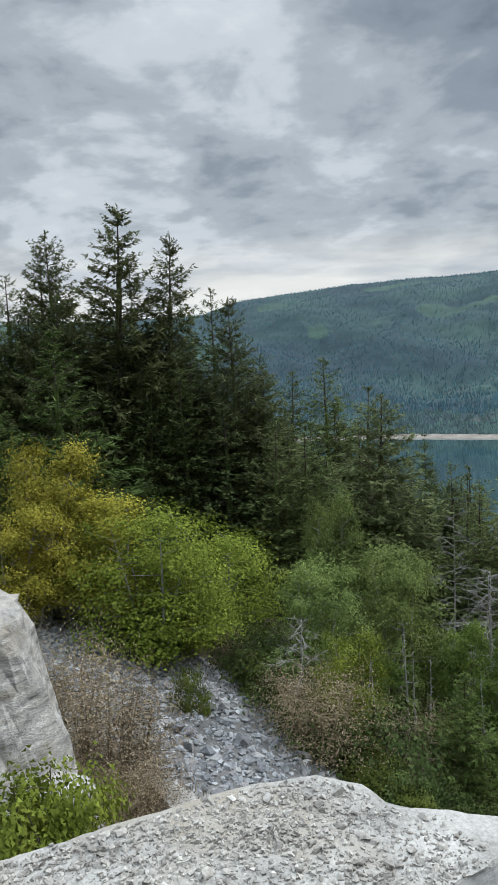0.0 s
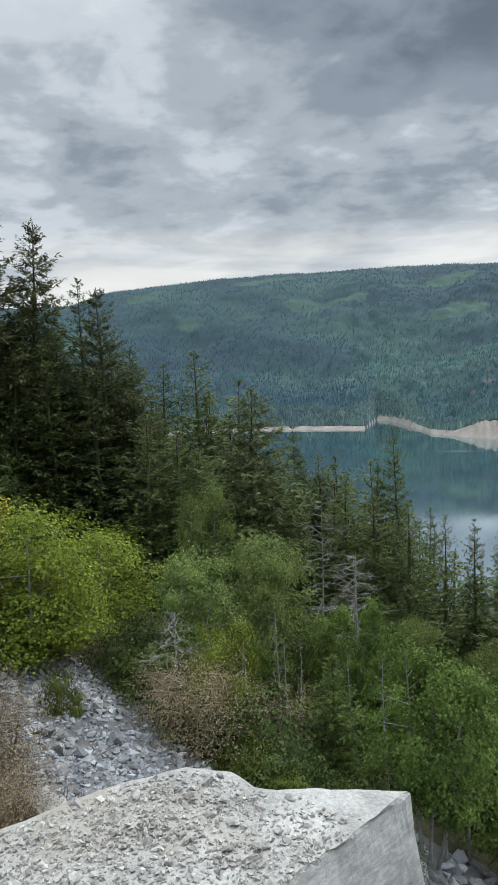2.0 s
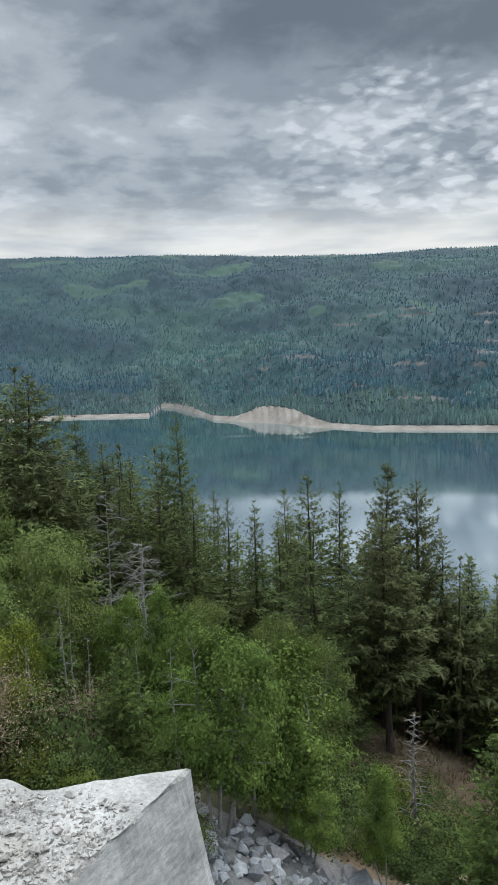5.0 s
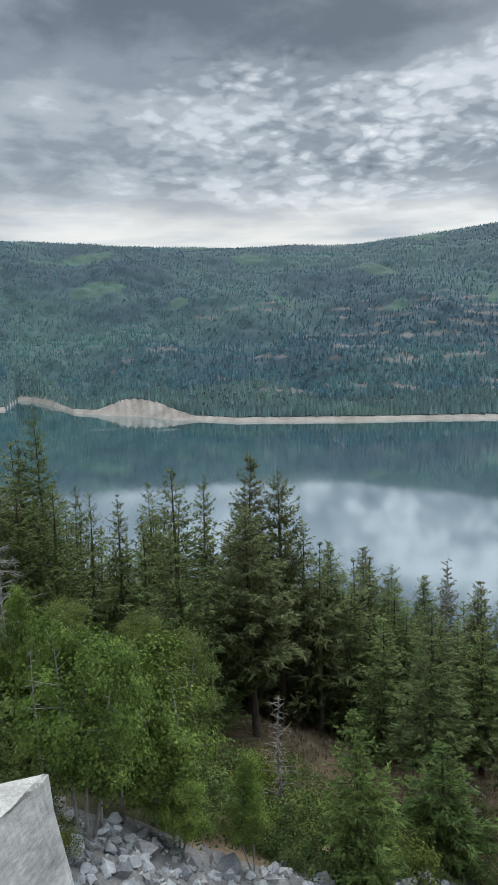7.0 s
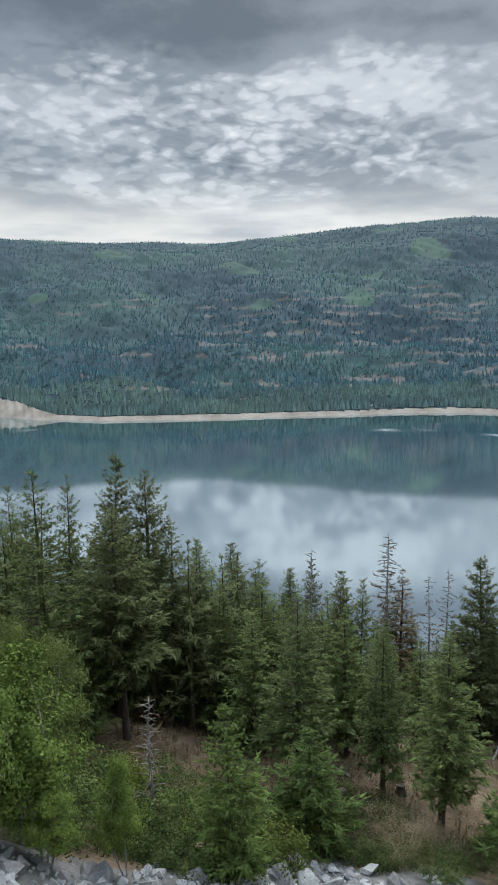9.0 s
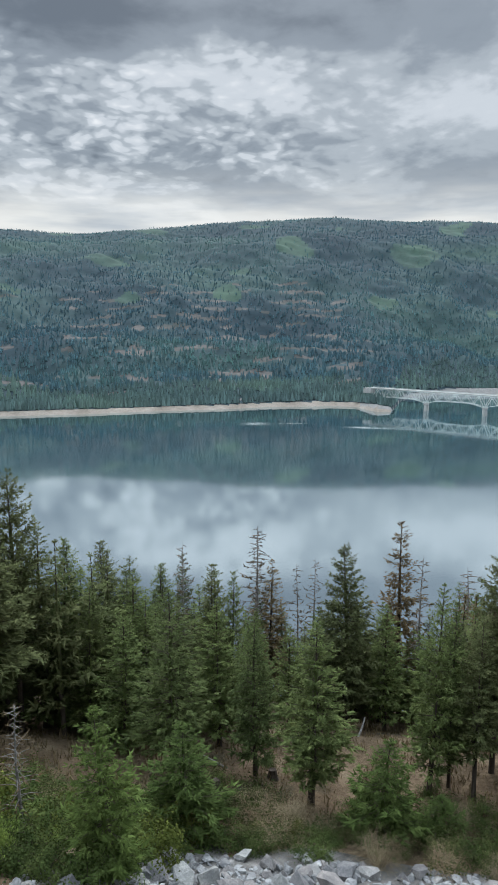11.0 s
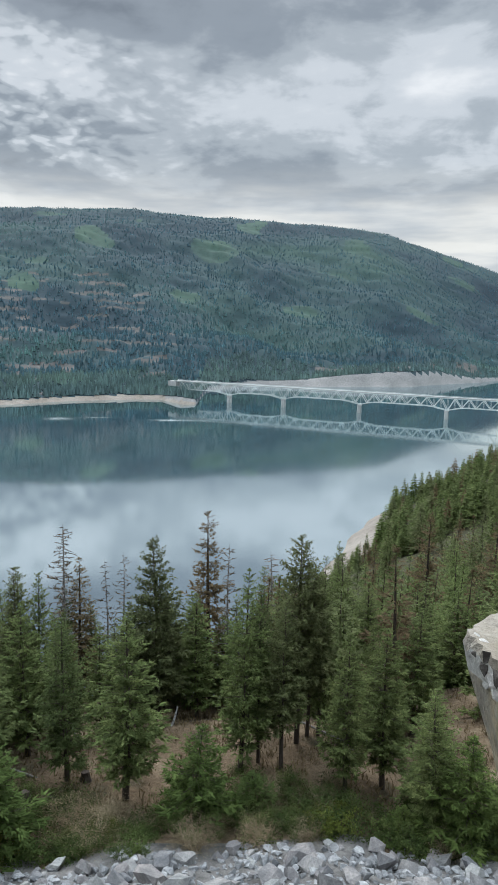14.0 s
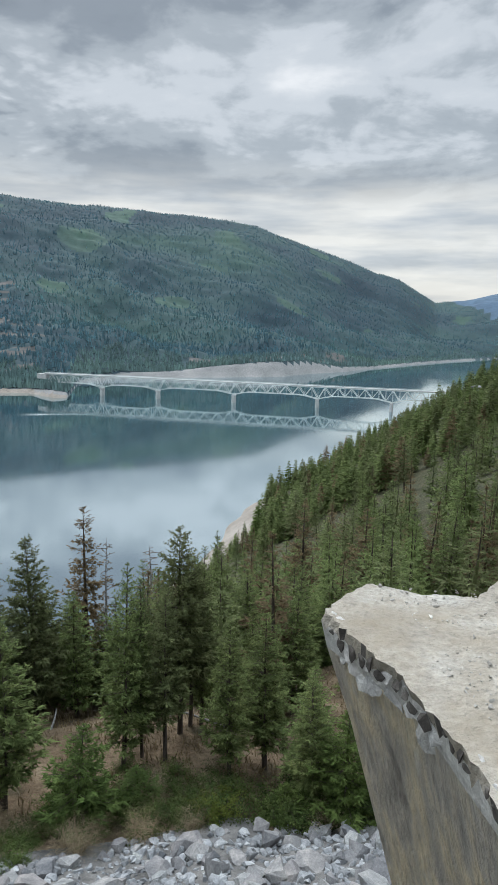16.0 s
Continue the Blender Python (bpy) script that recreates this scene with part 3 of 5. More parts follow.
class Pile:
    """Collects pieces of geometry for one mesh."""

    def __init__(self):
        self.v, self.f = [], []

    def add(self, v, f):
        n = len(self.v)
        self.v += list(v)
        self.f += [tuple(i + n for i in q) for q in f]

    def blade(self, p, d, length, width, rng):
        """One pointed tuft of needles or twig, lying nearly flat."""
        s = d.cross(Vector((rng.gauss(0, 0.42), rng.gauss(0, 0.42), 1.0))).normalized() * width
        n = len(self.v)
        self.v += [(p - s)[:], (p + s)[:], (p + d * length)[:]]
        self.f += [(n, n + 1, n + 2)]

    def leaf(self, p, size, rng, face):
        """One leaf, turned roughly to the side where its clump gets light."""
        face = face + Vector((rng.gauss(0, 0.4), rng.gauss(0, 0.4), rng.gauss(0, 0.4)))
        d = face.cross(Vector((rng.gauss(0, 1), rng.gauss(0, 1), rng.gauss(0, 1)))).normalized()
        s = d.cross(face).normalized() * size * 0.42
        n = len(self.v)
        self.v += [(p - d * size * 0.4)[:], (p + d * size * 0.5 + s)[:], (p + d * size * 0.4 - s)[:]]
        self.f += [(n, n + 1, n + 2)]

    def mesh(self, name, mats, smooth=False):
        return mesh_from(name, self.v, self.f, mats, smooth)


def conifer(name, label, seed, height, base, radius, needles, bark, whorls=26, per=5, tufts=10, fill=1.0, droop=0.25, power=0.66, blade=0.5, round_top=0.0, blades=4, twigs=True):
    rng = random.Random(seed)
    wood, green = Pile(), Pile()
    lean = Vector((rng.gauss(0, 0.012), rng.gauss(0, 0.012), 1))

    def stem(t):
        return lean * (t * height) + Vector((math.sin(t * 5 + seed) * 0.05, math.cos(t * 4 + seed) * 0.05, 0)) * height * 0.08
    wood.add(*tube([stem(t) for t in (-0.01, 0.12, 0.3, 0.5, 0.7, 0.86, 0.985)], [height * 0.0125 * q for q in (1.15, 0.95, 0.82, 0.62, 0.4, 0.2, 0.05)], 7))
    # shaded inner foliage round the stem
    rings = []
    for w in range(9):
        t = base + 0.04 + (0.74 - base) * w / 8
        q = (t - base) / (1 - base)
        inner = 0.07 * radius * (max(0.04, (1 - q) ** power) + round_top * 0.4)
        rings.append([(stem(t) + Vector((math.cos(a * 0.9) * inner * rng.uniform(0.5, 1.25), math.sin(a * 0.9) * inner * rng.uniform(0.5, 1.25), rng.uniform(-0.03, 0.03) * height)))[:] for a in range(7)])
    green.add([p for ring in rings for p in ring], [(7 * i + k, 7 * i + (k + 1) % 7, 7 * i + 7 + (k + 1) % 7, 7 * i + 7 + k) for i in range(8) for k in range(7)])
    turn = 0.0
    for w in range(whorls):
        t = base + (0.975 - base) * (w + rng.uniform(-0.75, 0.75)) / (whorls - 1)
        t = min(max(t, base), 0.985)
        q = (t - base) / (1 - base)
        reach = radius * max(0.05, (1 - q) ** power * (1 - 0.35 * (1 - q) ** 6) + round_top * math.sin(math.pi * min(1, q)) * 0.6)
        for k in range(per):
            turn += 2.399 + rng.uniform(-0.5, 0.5)
            if rng.random() > fill * (0.55 + 0.6 * q) and q < 0.6:
                continue
            long = reach * rng.uniform(0.55, 1.18)
            slope = (-droop * (1 - q) + 0.35 * q) + rng.gauss(0, 0.1)
            out = Vector((math.cos(turn), math.sin(turn), 0))
            side = Vector((-out.y, out.x, 0))
            a = stem(min(0.985, t + rng.gauss(0, 0.012)))

            def along(s):
                return a + out * long * s + Vector((0, 0, long * (slope * s + 0.22 * s * s)))
            if twigs:
                wood.add(*tube([along(0), along(0.9)], [height * 0.0022 * (1.2 - q), 0.008], 3))
            count = max(3, int(1.25 * tufts * (0.45 + 0.75 * long / radius)))
            for i in range(count):
                s = 0.22 + 0.8 * (i + rng.random()) / count
                spread = 0.34 * long * (1.12 - s)
                o = rng.uniform(-1, 1)
                p = along(s) + side * o * spread + Vector((0, 0, rng.gauss(0, 0.05) * long - abs(o) * spread * 0.25))
                d = (out * (0.9 if s > 0.5 else 0.5) + side * o * 0.9 + Vector((0, 0, rng.uniform(-0.35, 0.35)))).normalized()
                size = 1.15 * blade * height / 20 * rng.uniform(0.7, 1.3) * (0.26 + 0.85 * (1 - q))
                for _ in range(blades):
                    dd = (d + Vector((rng.gauss(0, 0.5), rng.gauss(0, 0.5), rng.gauss(0, 0.38)))).normalized()
                    green.blade(p + Vector((rng.gauss(0, 0.12), rng.gauss(0, 0.12), rng.gauss(0, 0.08))) * size, dd, size, size * 0.165, rng)
    for _ in range(9):
        green.blade(stem(rng.uniform(0.92, 0.985)), Vector((rng.gauss(0, 0.45), rng.gauss(0, 0.45), 0.8)).normalized(), blade * height / 40, blade * height / 200, rng)
    ob = new(name)
    tagged(ob, label, "tree")
    part("trunk", wood.mesh("trunk", [bark], True), ob)
    part("crown", green.mesh("crown", [needles]), ob)
    return ob, height


def bare_tree(name, label, seed, height, bark, limbs=40, radius=0.13, twigs=6, base=0.25, needles=None):
    rng = random.Random(seed)
    wood, fine = Pile(), Pile()

    def stem(t):
        return Vector((math.sin(t * 4 + seed) * 0.012 * height, math.cos(t * 3 + seed) * 0.012 * height, t * height))
    wood.add(*tube([stem(t) for t in (-0.01, 0.2, 0.4, 0.6, 0.8, 1.0)], [height * 0.011 * q for q in (1.2, 0.95, 0.75, 0.5, 0.28, 0.05)], 7))
    for i in range(limbs):
        t = base + (0.97 - base) * (i + rng.random()) / limbs
        turn = i * 2.4 + rng.uniform(-0.6, 0.6)
        long = height * radius * (1.1 - t) ** 0.6 * rng.uniform(0.4, 1.2)
        out = Vector((math.cos(turn), math.sin(turn), rng.uniform(-0.25, 0.4)))
        a = stem(t)
        e = a + out * long
        wood.add(*tube([a, a + out * long * 0.5 + Vector((0, 0, 0.06 * long)), e], [height * 0.0028, height * 0.002, height * 0.0008], 4))
        for _ in range(twigs):
            s = rng.uniform(0.35, 1)
            d = (out + Vector((rng.gauss(0, 0.6), rng.gauss(0, 0.6), rng.gauss(0, 0.5)))).normalized()
            p = a.lerp(e, s)
            fine.add(*tube([p, p + d * long * rng.uniform(0.2, 0.45)], [height * 0.0013, height * 0.0005], 3))
            if needles and rng.random() < 0.6:
                for _ in range(2):
                    fine.blade(p, d, long * 0.35, long * 0.05, rng)
    ob = new(name)
    tagged(ob, label, "tree")
    part("trunk", wood.mesh("trunk", [bark], True), ob)
    tagged(part("branchwork", fine.mesh("branchwork", [needles or bark]), ob), kind="stuff")
    return ob, height


def leafy_tree(name, label, seed, height, width, leaves, bark, stems=3, clumps=60, per=70, leaf=0.2, low=0.25, point=1.0):
    """Several stems, forking limbs, and a crown of leaf clumps with gaps."""
    rng = random.Random(seed)
    wood, green = Pile(), Pile()
    tips = []
    for s in range(stems):
        a = 6.28 * s / stems + rng.uniform(-0.5, 0.5)
        foot = Vector((math.cos(a), math.sin(a), 0)) * 0.07 * width * (stems > 1)
        top = Vector((math.cos(a) * width * 0.3 * (stems > 1), math.sin(a) * width * 0.3 * (stems > 1), height * rng.uniform(0.8, 0.97)))
        bend = Vector((rng.gauss(0, 0.05), rng.gauss(0, 0.05), 0)) * height
        path = [foot, foot.lerp(top, 0.35) + bend, foot.lerp(top, 0.7) + bend * 0.6, top]
        wood.add(*tube(path, [height * 0.010, height * 0.008, height * 0.005, height * 0.0012], 6))
        for _ in range(max(4, clumps // stems)):
            t = rng.uniform(low, 1.0)
            p = foot.lerp(top, t) + bend * (1 - t)
            b = rng.uniform(0, 6.28)
            shape = math.sin(math.pi * min(1, (t - low) / (1.04 - low)) ** (0.62 * point)) ** 0.7
            long = width * 0.5 * shape * (1.05 - 0.75 * rng.random() ** 2)
            e = p + Vector((math.cos(b) * long, math.sin(b) * long, height * rng.uniform(0.0, 0.08)))
            wood.add(*tube([p, e], [height * 0.003, height * 0.0009], 3))
            tips.append(e)
            if rng.random() < 0.35:
                tips.append(p.lerp(e, 0.5))
    for e in tips:
        size = width * rng.uniform(0.055, 0.10)
        for _ in range(int(per * rng.uniform(0.5, 1.2))):
            d = Vector((rng.gauss(0, 1), rng.gauss(0, 1), rng.gauss(0, 0.75)))
            green.leaf(e + d * size, leaf * rng.uniform(0.9, 1.7), rng, d.normalized() * 0.45 + Vector((e.x / width * 1.8, e.y / width * 1.8, 0.55)))
    ob = new(name)
    tagged(ob, label, "tree")
    part("trunk", wood.mesh("trunk", [bark], True), ob)
    part("crown", green.mesh("crown", [leaves]), ob)
    return ob, height


KINDS = {
    "fir": [conifer("fir_tree", "tall dark green fir on the wooded slope", 1, 20, 0.10, 4.5, FIR_GREEN, BARK, 38, 6, 10, 1.9),
            conifer("fir_tree", "tall dark green fir on the wooded slope", 2, 20, 0.16, 4.1, FIR_GREEN, BARK, 37, 6, 9, 1.8),
            conifer("fir_tree", "slim dark green fir with bare lower trunk", 3, 20, 0.26, 3.3, FIR_GREEN, BARK, 35, 6, 9, 1.8),
            conifer("fir_tree", "broad dark green fir with drooping boughs", 4, 20, 0.05, 5.0, FIR_GREEN, BARK, 34, 6, 11, 1.9, 0.35)],
    "pine": [conifer("pine_tree", "tall open-crowned pine with olive needles", 5, 22, 0.16, 4.6, PINE_GREEN, BARK, 42, 6, 17, 1.6, 0.1, 0.7, 0.5),
             conifer("pine_tree", "tall pine with tufted rounded top", 6, 22, 0.28, 3.7, PINE_GREEN, BARK, 34, 6, 17, 1.4, 0.0, 0.6, 0.5, 0.3)],
    "tall": [conifer("fir_tree", "slender green fir with a bare lower trunk", 41, 20, 0.20, 3.4, FIR_GREEN, BARK, 38, 6, 11, 1.25),
             conifer("fir_tree", "slender green fir with a bare lower trunk", 42, 20, 0.16, 3.5, FIR_GREEN, BARK, 38, 6, 11, 1.2, 0.1),
             conifer("fir_tree", "open green fir with a bare lower trunk", 43, 20, 0.26, 3.2, PINE_GREEN, BARK, 34, 6, 12, 1.1, 0.1, 0.58)],
    "young": [conifer("young_fir_tree", "young fresh green fir branched to the ground", 7, 9, 0.03, 3.0, YOUNG_GREEN, BARK, 26, 7, 9, 2.0, 0.2, 0.85, 0.85),
              conifer("young_fir_tree", "young fresh green fir branched to the ground", 8, 9, 0.04, 2.7, YOUNG_GREEN, BARK, 24, 7, 9, 2.0, 0.12, 0.8, 0.9)],
    "wood_fir": [conifer("fir_tree", "dark green fir in the thick of the wood", 21, 20, 0.08, 4.3, FIR_GREEN, BARK, 27, 6, 4, 1.9, 0.25, 0.78, 0.9, 0.0, 3, False),
                 conifer("fir_tree", "dark green fir in the thick of the wood", 22, 20, 0.14, 3.7, FIR_GREEN, BARK, 27, 6, 4, 1.9, 0.3, 0.75, 0.9, 0.0, 3, False)],
    "wood_pine": [conifer("pine_tree", "olive green pine in the thick of the wood", 23, 20, 0.2, 3.9, PINE_GREEN, BARK, 19, 5, 5, 1.4, 0.05, 0.65, 0.85, 0.1, 4, False)],
    "wood_rust": [conifer("dying_fir_tree", "dying fir with thin rusty needles", 24, 20, 0.1, 3.4, RUST_NEEDLES, BARK, 22, 5, 5, 1.5, 0.25, 0.85, 0.75, 0.0, 4, False)],
    "rust": [conifer("dying_fir_tree", "dying fir with thin rusty brown needles", 9, 20, 0.10, 3.0, RUST_NEEDLES, BARK, 34, 6, 8, 1.5, 0.3)],
    "snag": [bare_tree("dead_conifer", "dead grey conifer with short bare branches", 10, 18, DEAD_WOOD, 60, 0.12, 7, 0.25),
             bare_tree("dead_conifer", "dead brown conifer with a few dry needles", 11, 18, DEAD_WOOD, 70, 0.13, 6, 0.3, RUST_NEEDLES)],
    "near_bush": [leafy_tree("juniper_bush", "bright green fine-leaved bush rising behind the ledge", 19, 5.0, 2.7, LIME_GREEN, BARK, 6, 110, 150, 0.07, 0.45)],
    "dead": [bare_tree("dead_tree", "leafless silver grey tree with fine tangled branches", 12, 9, PALE_BARK, 46, 0.34, 12, 0.2)],
    "pole": [bare_tree("bare_sapling", "slender pale leafless sapling among the brush", 45, 6, PALE_BARK, 14, 0.09, 3, 0.45)],
    "aspen": [leafy_tree("aspen_tree", "green aspen with slender pale stems", 13, 9, 4.2, ASPEN_GREEN, PALE_BARK, 3, 84, 210, 0.105, 0.30, 0.85),
              leafy_tree("aspen_tree", "green aspen with slender pale stems", 14, 9, 3.6, ASPEN_GREEN, PALE_BARK, 2, 76, 210, 0.105, 0.34, 0.85)],
    "birch": [leafy_tree("birch_tree", "grey green broadleaf tree with several pale stems", 15, 11, 6.0, BIRCH_GREEN, PALE_BARK, 4, 92, 220, 0.115, 0.22, 0.75)],
    "yellow": [leafy_tree("yellowing_tree", "small tree with leaves turning golden yellow", 16, 8, 4.6, YELLOW_GREEN, PALE_BARK, 4, 84, 180, 0.10, 0.12, 0.85)],
    "green": [leafy_tree("maple_bush", "bushy bright yellow-green small tree", 17, 7, 5.0, LIME_GREEN, PALE_BARK, 5, 90, 180, 0.10, 0.08)],
}
GROUPS = {"near_bush": "bushes by the ledge", "tall": "firs of the clearing", "pole": "bare saplings", "wood_fir": "firs of the wooded slope", "wood_pine": "pines of the wooded slope", "wood_rust": "dying firs", "fir": "firs of the wooded slope", "pine": "pines of the wooded slope", "young": "young firs", "rust": "dying firs", "snag": "dead conifers",
          "dead": "bare grey trees", "aspen": "aspens below the ledge", "birch": "birches below the ledge", "yellow": "yellowing trees", "green": "green bushes by the scree"}
used = set()
tree_rng = random.Random(5)


def plant(bearing, r, height, kind, pick=None, wide=None):
    """Sets one tree, turned and sized, on the ground."""
    protos = KINDS[kind]
    k = tree_rng.randrange(len(protos)) if pick is None else pick
    ob, own = protos[k]
    x, y, z = at(bearing, r)
    s = height / own
    w = s * (tree_rng.uniform(1.0, 1.3) if wide is None else wide)
    m = Matrix.Translation((x, y, z - 0.15)) @ pose(0, 0, 0, tree_rng.gauss(0, 1), tree_rng.gauss(0, 1), tree_rng.uniform(0, 360)) @ Matrix.Diagonal((w, w, s, 1))
    if (kind, k) in used:
        copy_thing(ob, m).scale = (w, w, s)
    else:
        used.add((kind, k))
        ob.matrix_basis = m
        tagged(ob, group=GROUPS[kind])


# named trees: bearing, distance, height, kind, breadth
HILL_TREES = [
    (-14.5, 64, 24.5, "pine", 1), (-10.4, 60, 27.1, "pine", 1.2), (-6.4, 60, 27.1, "pine", 0.96), (-2.7, 60, 24.9, "fir", 0.82), (-1.1, 57, 23.9, "pine", 0.97),
    (-16.3, 66, 21.5, "fir", 1.2), (-18.5, 60, 19.3, "fir", 1.2), (-8.8, 66, 19, "fir", 1.5), (-4.9, 58, 16.9, "fir", 1.5), (-12.2, 62, 18.6, "fir", 1.4),
    (1, 60, 21, "fir", 1.3), (3.2, 64, 21.5, "fir", 1.1), (6.5, 62, 23.2, "fir", 1.3), (9.6, 46, 18.4, "pine", 1.3), (4.6, 54, 14.9, "fir", 1.3),
    (-1.9, 54, 14.1, "fir", 1.6), (1.7, 52, 14.8, "fir", 1.2),
]
YOUNG_TREES = [
    (-14.8, 40, 14.3, "young", 1.25), (-11, 43.8, 7.5, "young", 0.91), (-8.1, 43.8, 9, "young", 0.81), (-19.6, 36, 9.6, "young", 0.86), (16.2, 27.8, 5.9, "young", 1.1),
    (47.9, 32.1, 9.7, "young", 0.97), (54.6, 41.2, 8.2, "young", 1.6), (72, 42.6, 7.6, "young", 1.5), (77.4, 43.5, 3.5, "young", 2.2), (95.8, 40.1, 8, "young", 1.4),
    (93.1, 41.2, 10.4, "fir", 1.2), (92.8, 44.6, 9.5, "fir", 1.4), (90.5, 41.4, 2.7, "young", 2.2),
]
SCREE_TREES = [
    (-15.9, 32.1, 8.1, "yellow", 0.94), (-13.4, 32.6, 6.2, "yellow", 1.5), (-18.1, 30, 5.6, "yellow", 1.1), (-8.6, 29.5, 6.4, "green", 1.2), (-3.7, 36.6, 5.4, "green", 1.6),
    (-6.6, 31.9, 4.8, "green", 1.4), (6.3, 42.4, 11.8, "birch", 0.56), (9.1, 42.5, 10.4, "birch", 1.4), (11.3, 36, 9.7, "birch", 0.74), (4.9, 33, 7.7, "birch", 0.88),
    (7.5, 27.6, 5.2, "green", 0.8), (3.3, 28.2, 5, "dead", 1.2), (18.2, 42, 9.8, "dead", 0.94), (15.4, 48, 13.4, "dead", 0.67), (18.7, 42, 10, "dead", 0.94),
]
ASPEN_TREES = [
    (16.6, 36, 7.6, "aspen", 0.78), (19.7, 34, 8.2, "aspen", 0.72), (24, 25.3, 9.2, "aspen", 0.88), (21.4, 33, 6.8, "aspen", 1.1), (30, 29, 8.5, "aspen", 1.2),
    (26.7, 34, 7.6, "aspen", 1), (31.8, 27.4, 4.1, "aspen", 1.2), (22.9, 42, 7.7, "birch", 0.71), (29.1, 42, 9.6, "birch", 0.62), (14.1, 38, 6.2, "aspen", 0.96),
    (32.3, 42, 9.9, "birch", 0.75), (38.3, 28.7, 6, "aspen", 0.8), (40.8, 36, 8.5, "snag", 1.4), (10.8, 34, 3.9, "aspen", 1.3), (21.5, 31, 5.3, "aspen", 1.2),
]
MIDDLE_TREES = [
    (14.1, 62, 20, "fir", 0.84), (16.2, 60, 18.5, "fir", 0.96), (20.2, 62, 20.1, "fir", 0.82), (22.5, 62, 23.1, "fir", 0.74), (18, 55, 16.4, "fir", 1.1),
    (22.8, 54, 15.9, "fir", 1.2), (24.4, 64, 17.1, "fir", 0.74), (25.6, 62, 17, "fir", 0.74), (27.8, 60, 17.3, "fir", 0.78), (30.7, 64, 20.5, "fir", 0.74),
    (32.8, 50, 20.1, "fir", 1.1), (34.8, 62, 22.1, "fir", 0.74), (12.5, 56, 15.7, "fir", 1.1), (31.5, 56, 14.8, "fir", 1.1),
]
PINE_TREES = [
    (38.3, 60, 24.3, "pine", 0.86), (41.3, 60, 23.9, "pine", 0.86), (38.7, 52.7, 19.3, "pine", 1.2), (43.1, 62, 19.1, "fir", 1.1), (45.4, 64, 17.9, "fir", 1.1),
    (48.6, 70, 18.8, "fir", 0.84), (50.3, 68, 17.2, "fir", 1), (52.9, 66, 17.5, "fir", 0.97), (54.7, 70, 20.4, "snag", 0.74), (57.4, 66, 18.4, "fir", 0.94),
    (53.8, 51.7, 15.2, "fir", 1.3), (60.8, 76, 21.5, "snag", 0.92), (46.8, 60, 14.3, "fir", 1.1), (35.2, 52, 13.3, "fir", 1.2), (49.6, 56, 12.6, "fir", 1.2),
]
SHORE_TREES = [
    (44.9, 64, 18.2, "tall", 1), (48.7, 70, 18.8, "tall", 0.92), (50.4, 66, 16.4, "tall", 0.89), (53.1, 66, 17.3, "tall", 0.86), (54.8, 72, 18.9, "tall", 0.74),
    (57.3, 64, 18.3, "tall", 0.82), (58.8, 66, 17.2, "tall", 0.86), (60.9, 78, 21.6, "snag", 1), (62.3, 80, 17.6, "rust", 1.2), (64.6, 82, 18.2, "snag", 0.78),
    (65.8, 80, 17.7, "snag", 0.89), (60.9, 50, 13.2, "tall", 1.1), (57.8, 58, 14, "tall", 1.2),
]
CLEARING_TREES = [
    (68.8, 66, 19.5, "pine", 1.1), (66, 46.6, 14.1, "tall", 1.4), (63.8, 60, 11, "tall", 1.2), (73.3, 76.9, 23.2, "rust", 1.2), (74.9, 72, 19.2, "snag", 0.97),
    (78.3, 74, 16.6, "snag", 1.4), (71.7, 72, 14, "tall", 1.2), (70.4, 68, 7.4, "tall", 1.5), (76, 48.6, 16.4, "tall", 0.91), (80.9, 51.7, 17.5, "pine", 0.94),
    (79.7, 48.6, 13.7, "tall", 1), (77.6, 49.8, 14.6, "tall", 0.74), (82.8, 53.4, 14.1, "tall", 0.84),
]
EAST_TREES = [
    (84, 78, 17.2, "fir", 0.74), (82.8, 76, 15.4, "fir", 0.92), (88.5, 47.6, 12.4, "tall", 1.3), (85.4, 45, 12.1, "tall", 1.1), (81.9, 52.8, 14.8, "pine", 0.89),
    (90.9, 62, 12.3, "tall", 1.5), (86.9, 72, 13.7, "fir", 1.2), (96.4, 130, 21.2, "rust", 1.7), (91.1, 120, 27.6, "rust", 1.4), (99.9, 110, 16.1, "rust", 1.8),
    (106.3, 120, 9.5, "rust", 2.2), (93.9, 84, 13.2, "fir", 1.6), (98.5, 90, 12.4, "fir", 1.9), (90.5, 80, 14.5, "fir", 1.5), (86.7, 74, 13.2, "fir", 1.5),
    (102.9, 110, 11.3, "fir", 2.2), (105.2, 100, 9.5, "fir", 2.2),
]
for row in HILL_TREES + YOUNG_TREES + SCREE_TREES + ASPEN_TREES + MIDDLE_TREES + PINE_TREES + SHORE_TREES + CLEARING_TREES + EAST_TREES:
    plant(row[0], row[1], row[2], row[3], None, row[4])


for row in ((12.5, 30, 5.6), (13.7, 30.5, 5.4), (9.4, 27, 5.0), (8.6, 27.6, 4.6), (11.8, 31, 6.2), (17.8, 29, 6.0), (20.6, 29.5, 6.4), (25.4, 27, 5.6), (27.2, 28, 6.0)):
    plant(row[0], row[1], row[2], "pole", 0, 1.0)


# ---- fill of the woods behind the named trees ----
def crest(bearing, line):
    return float(np.interp(bearing, *zip(*line)))


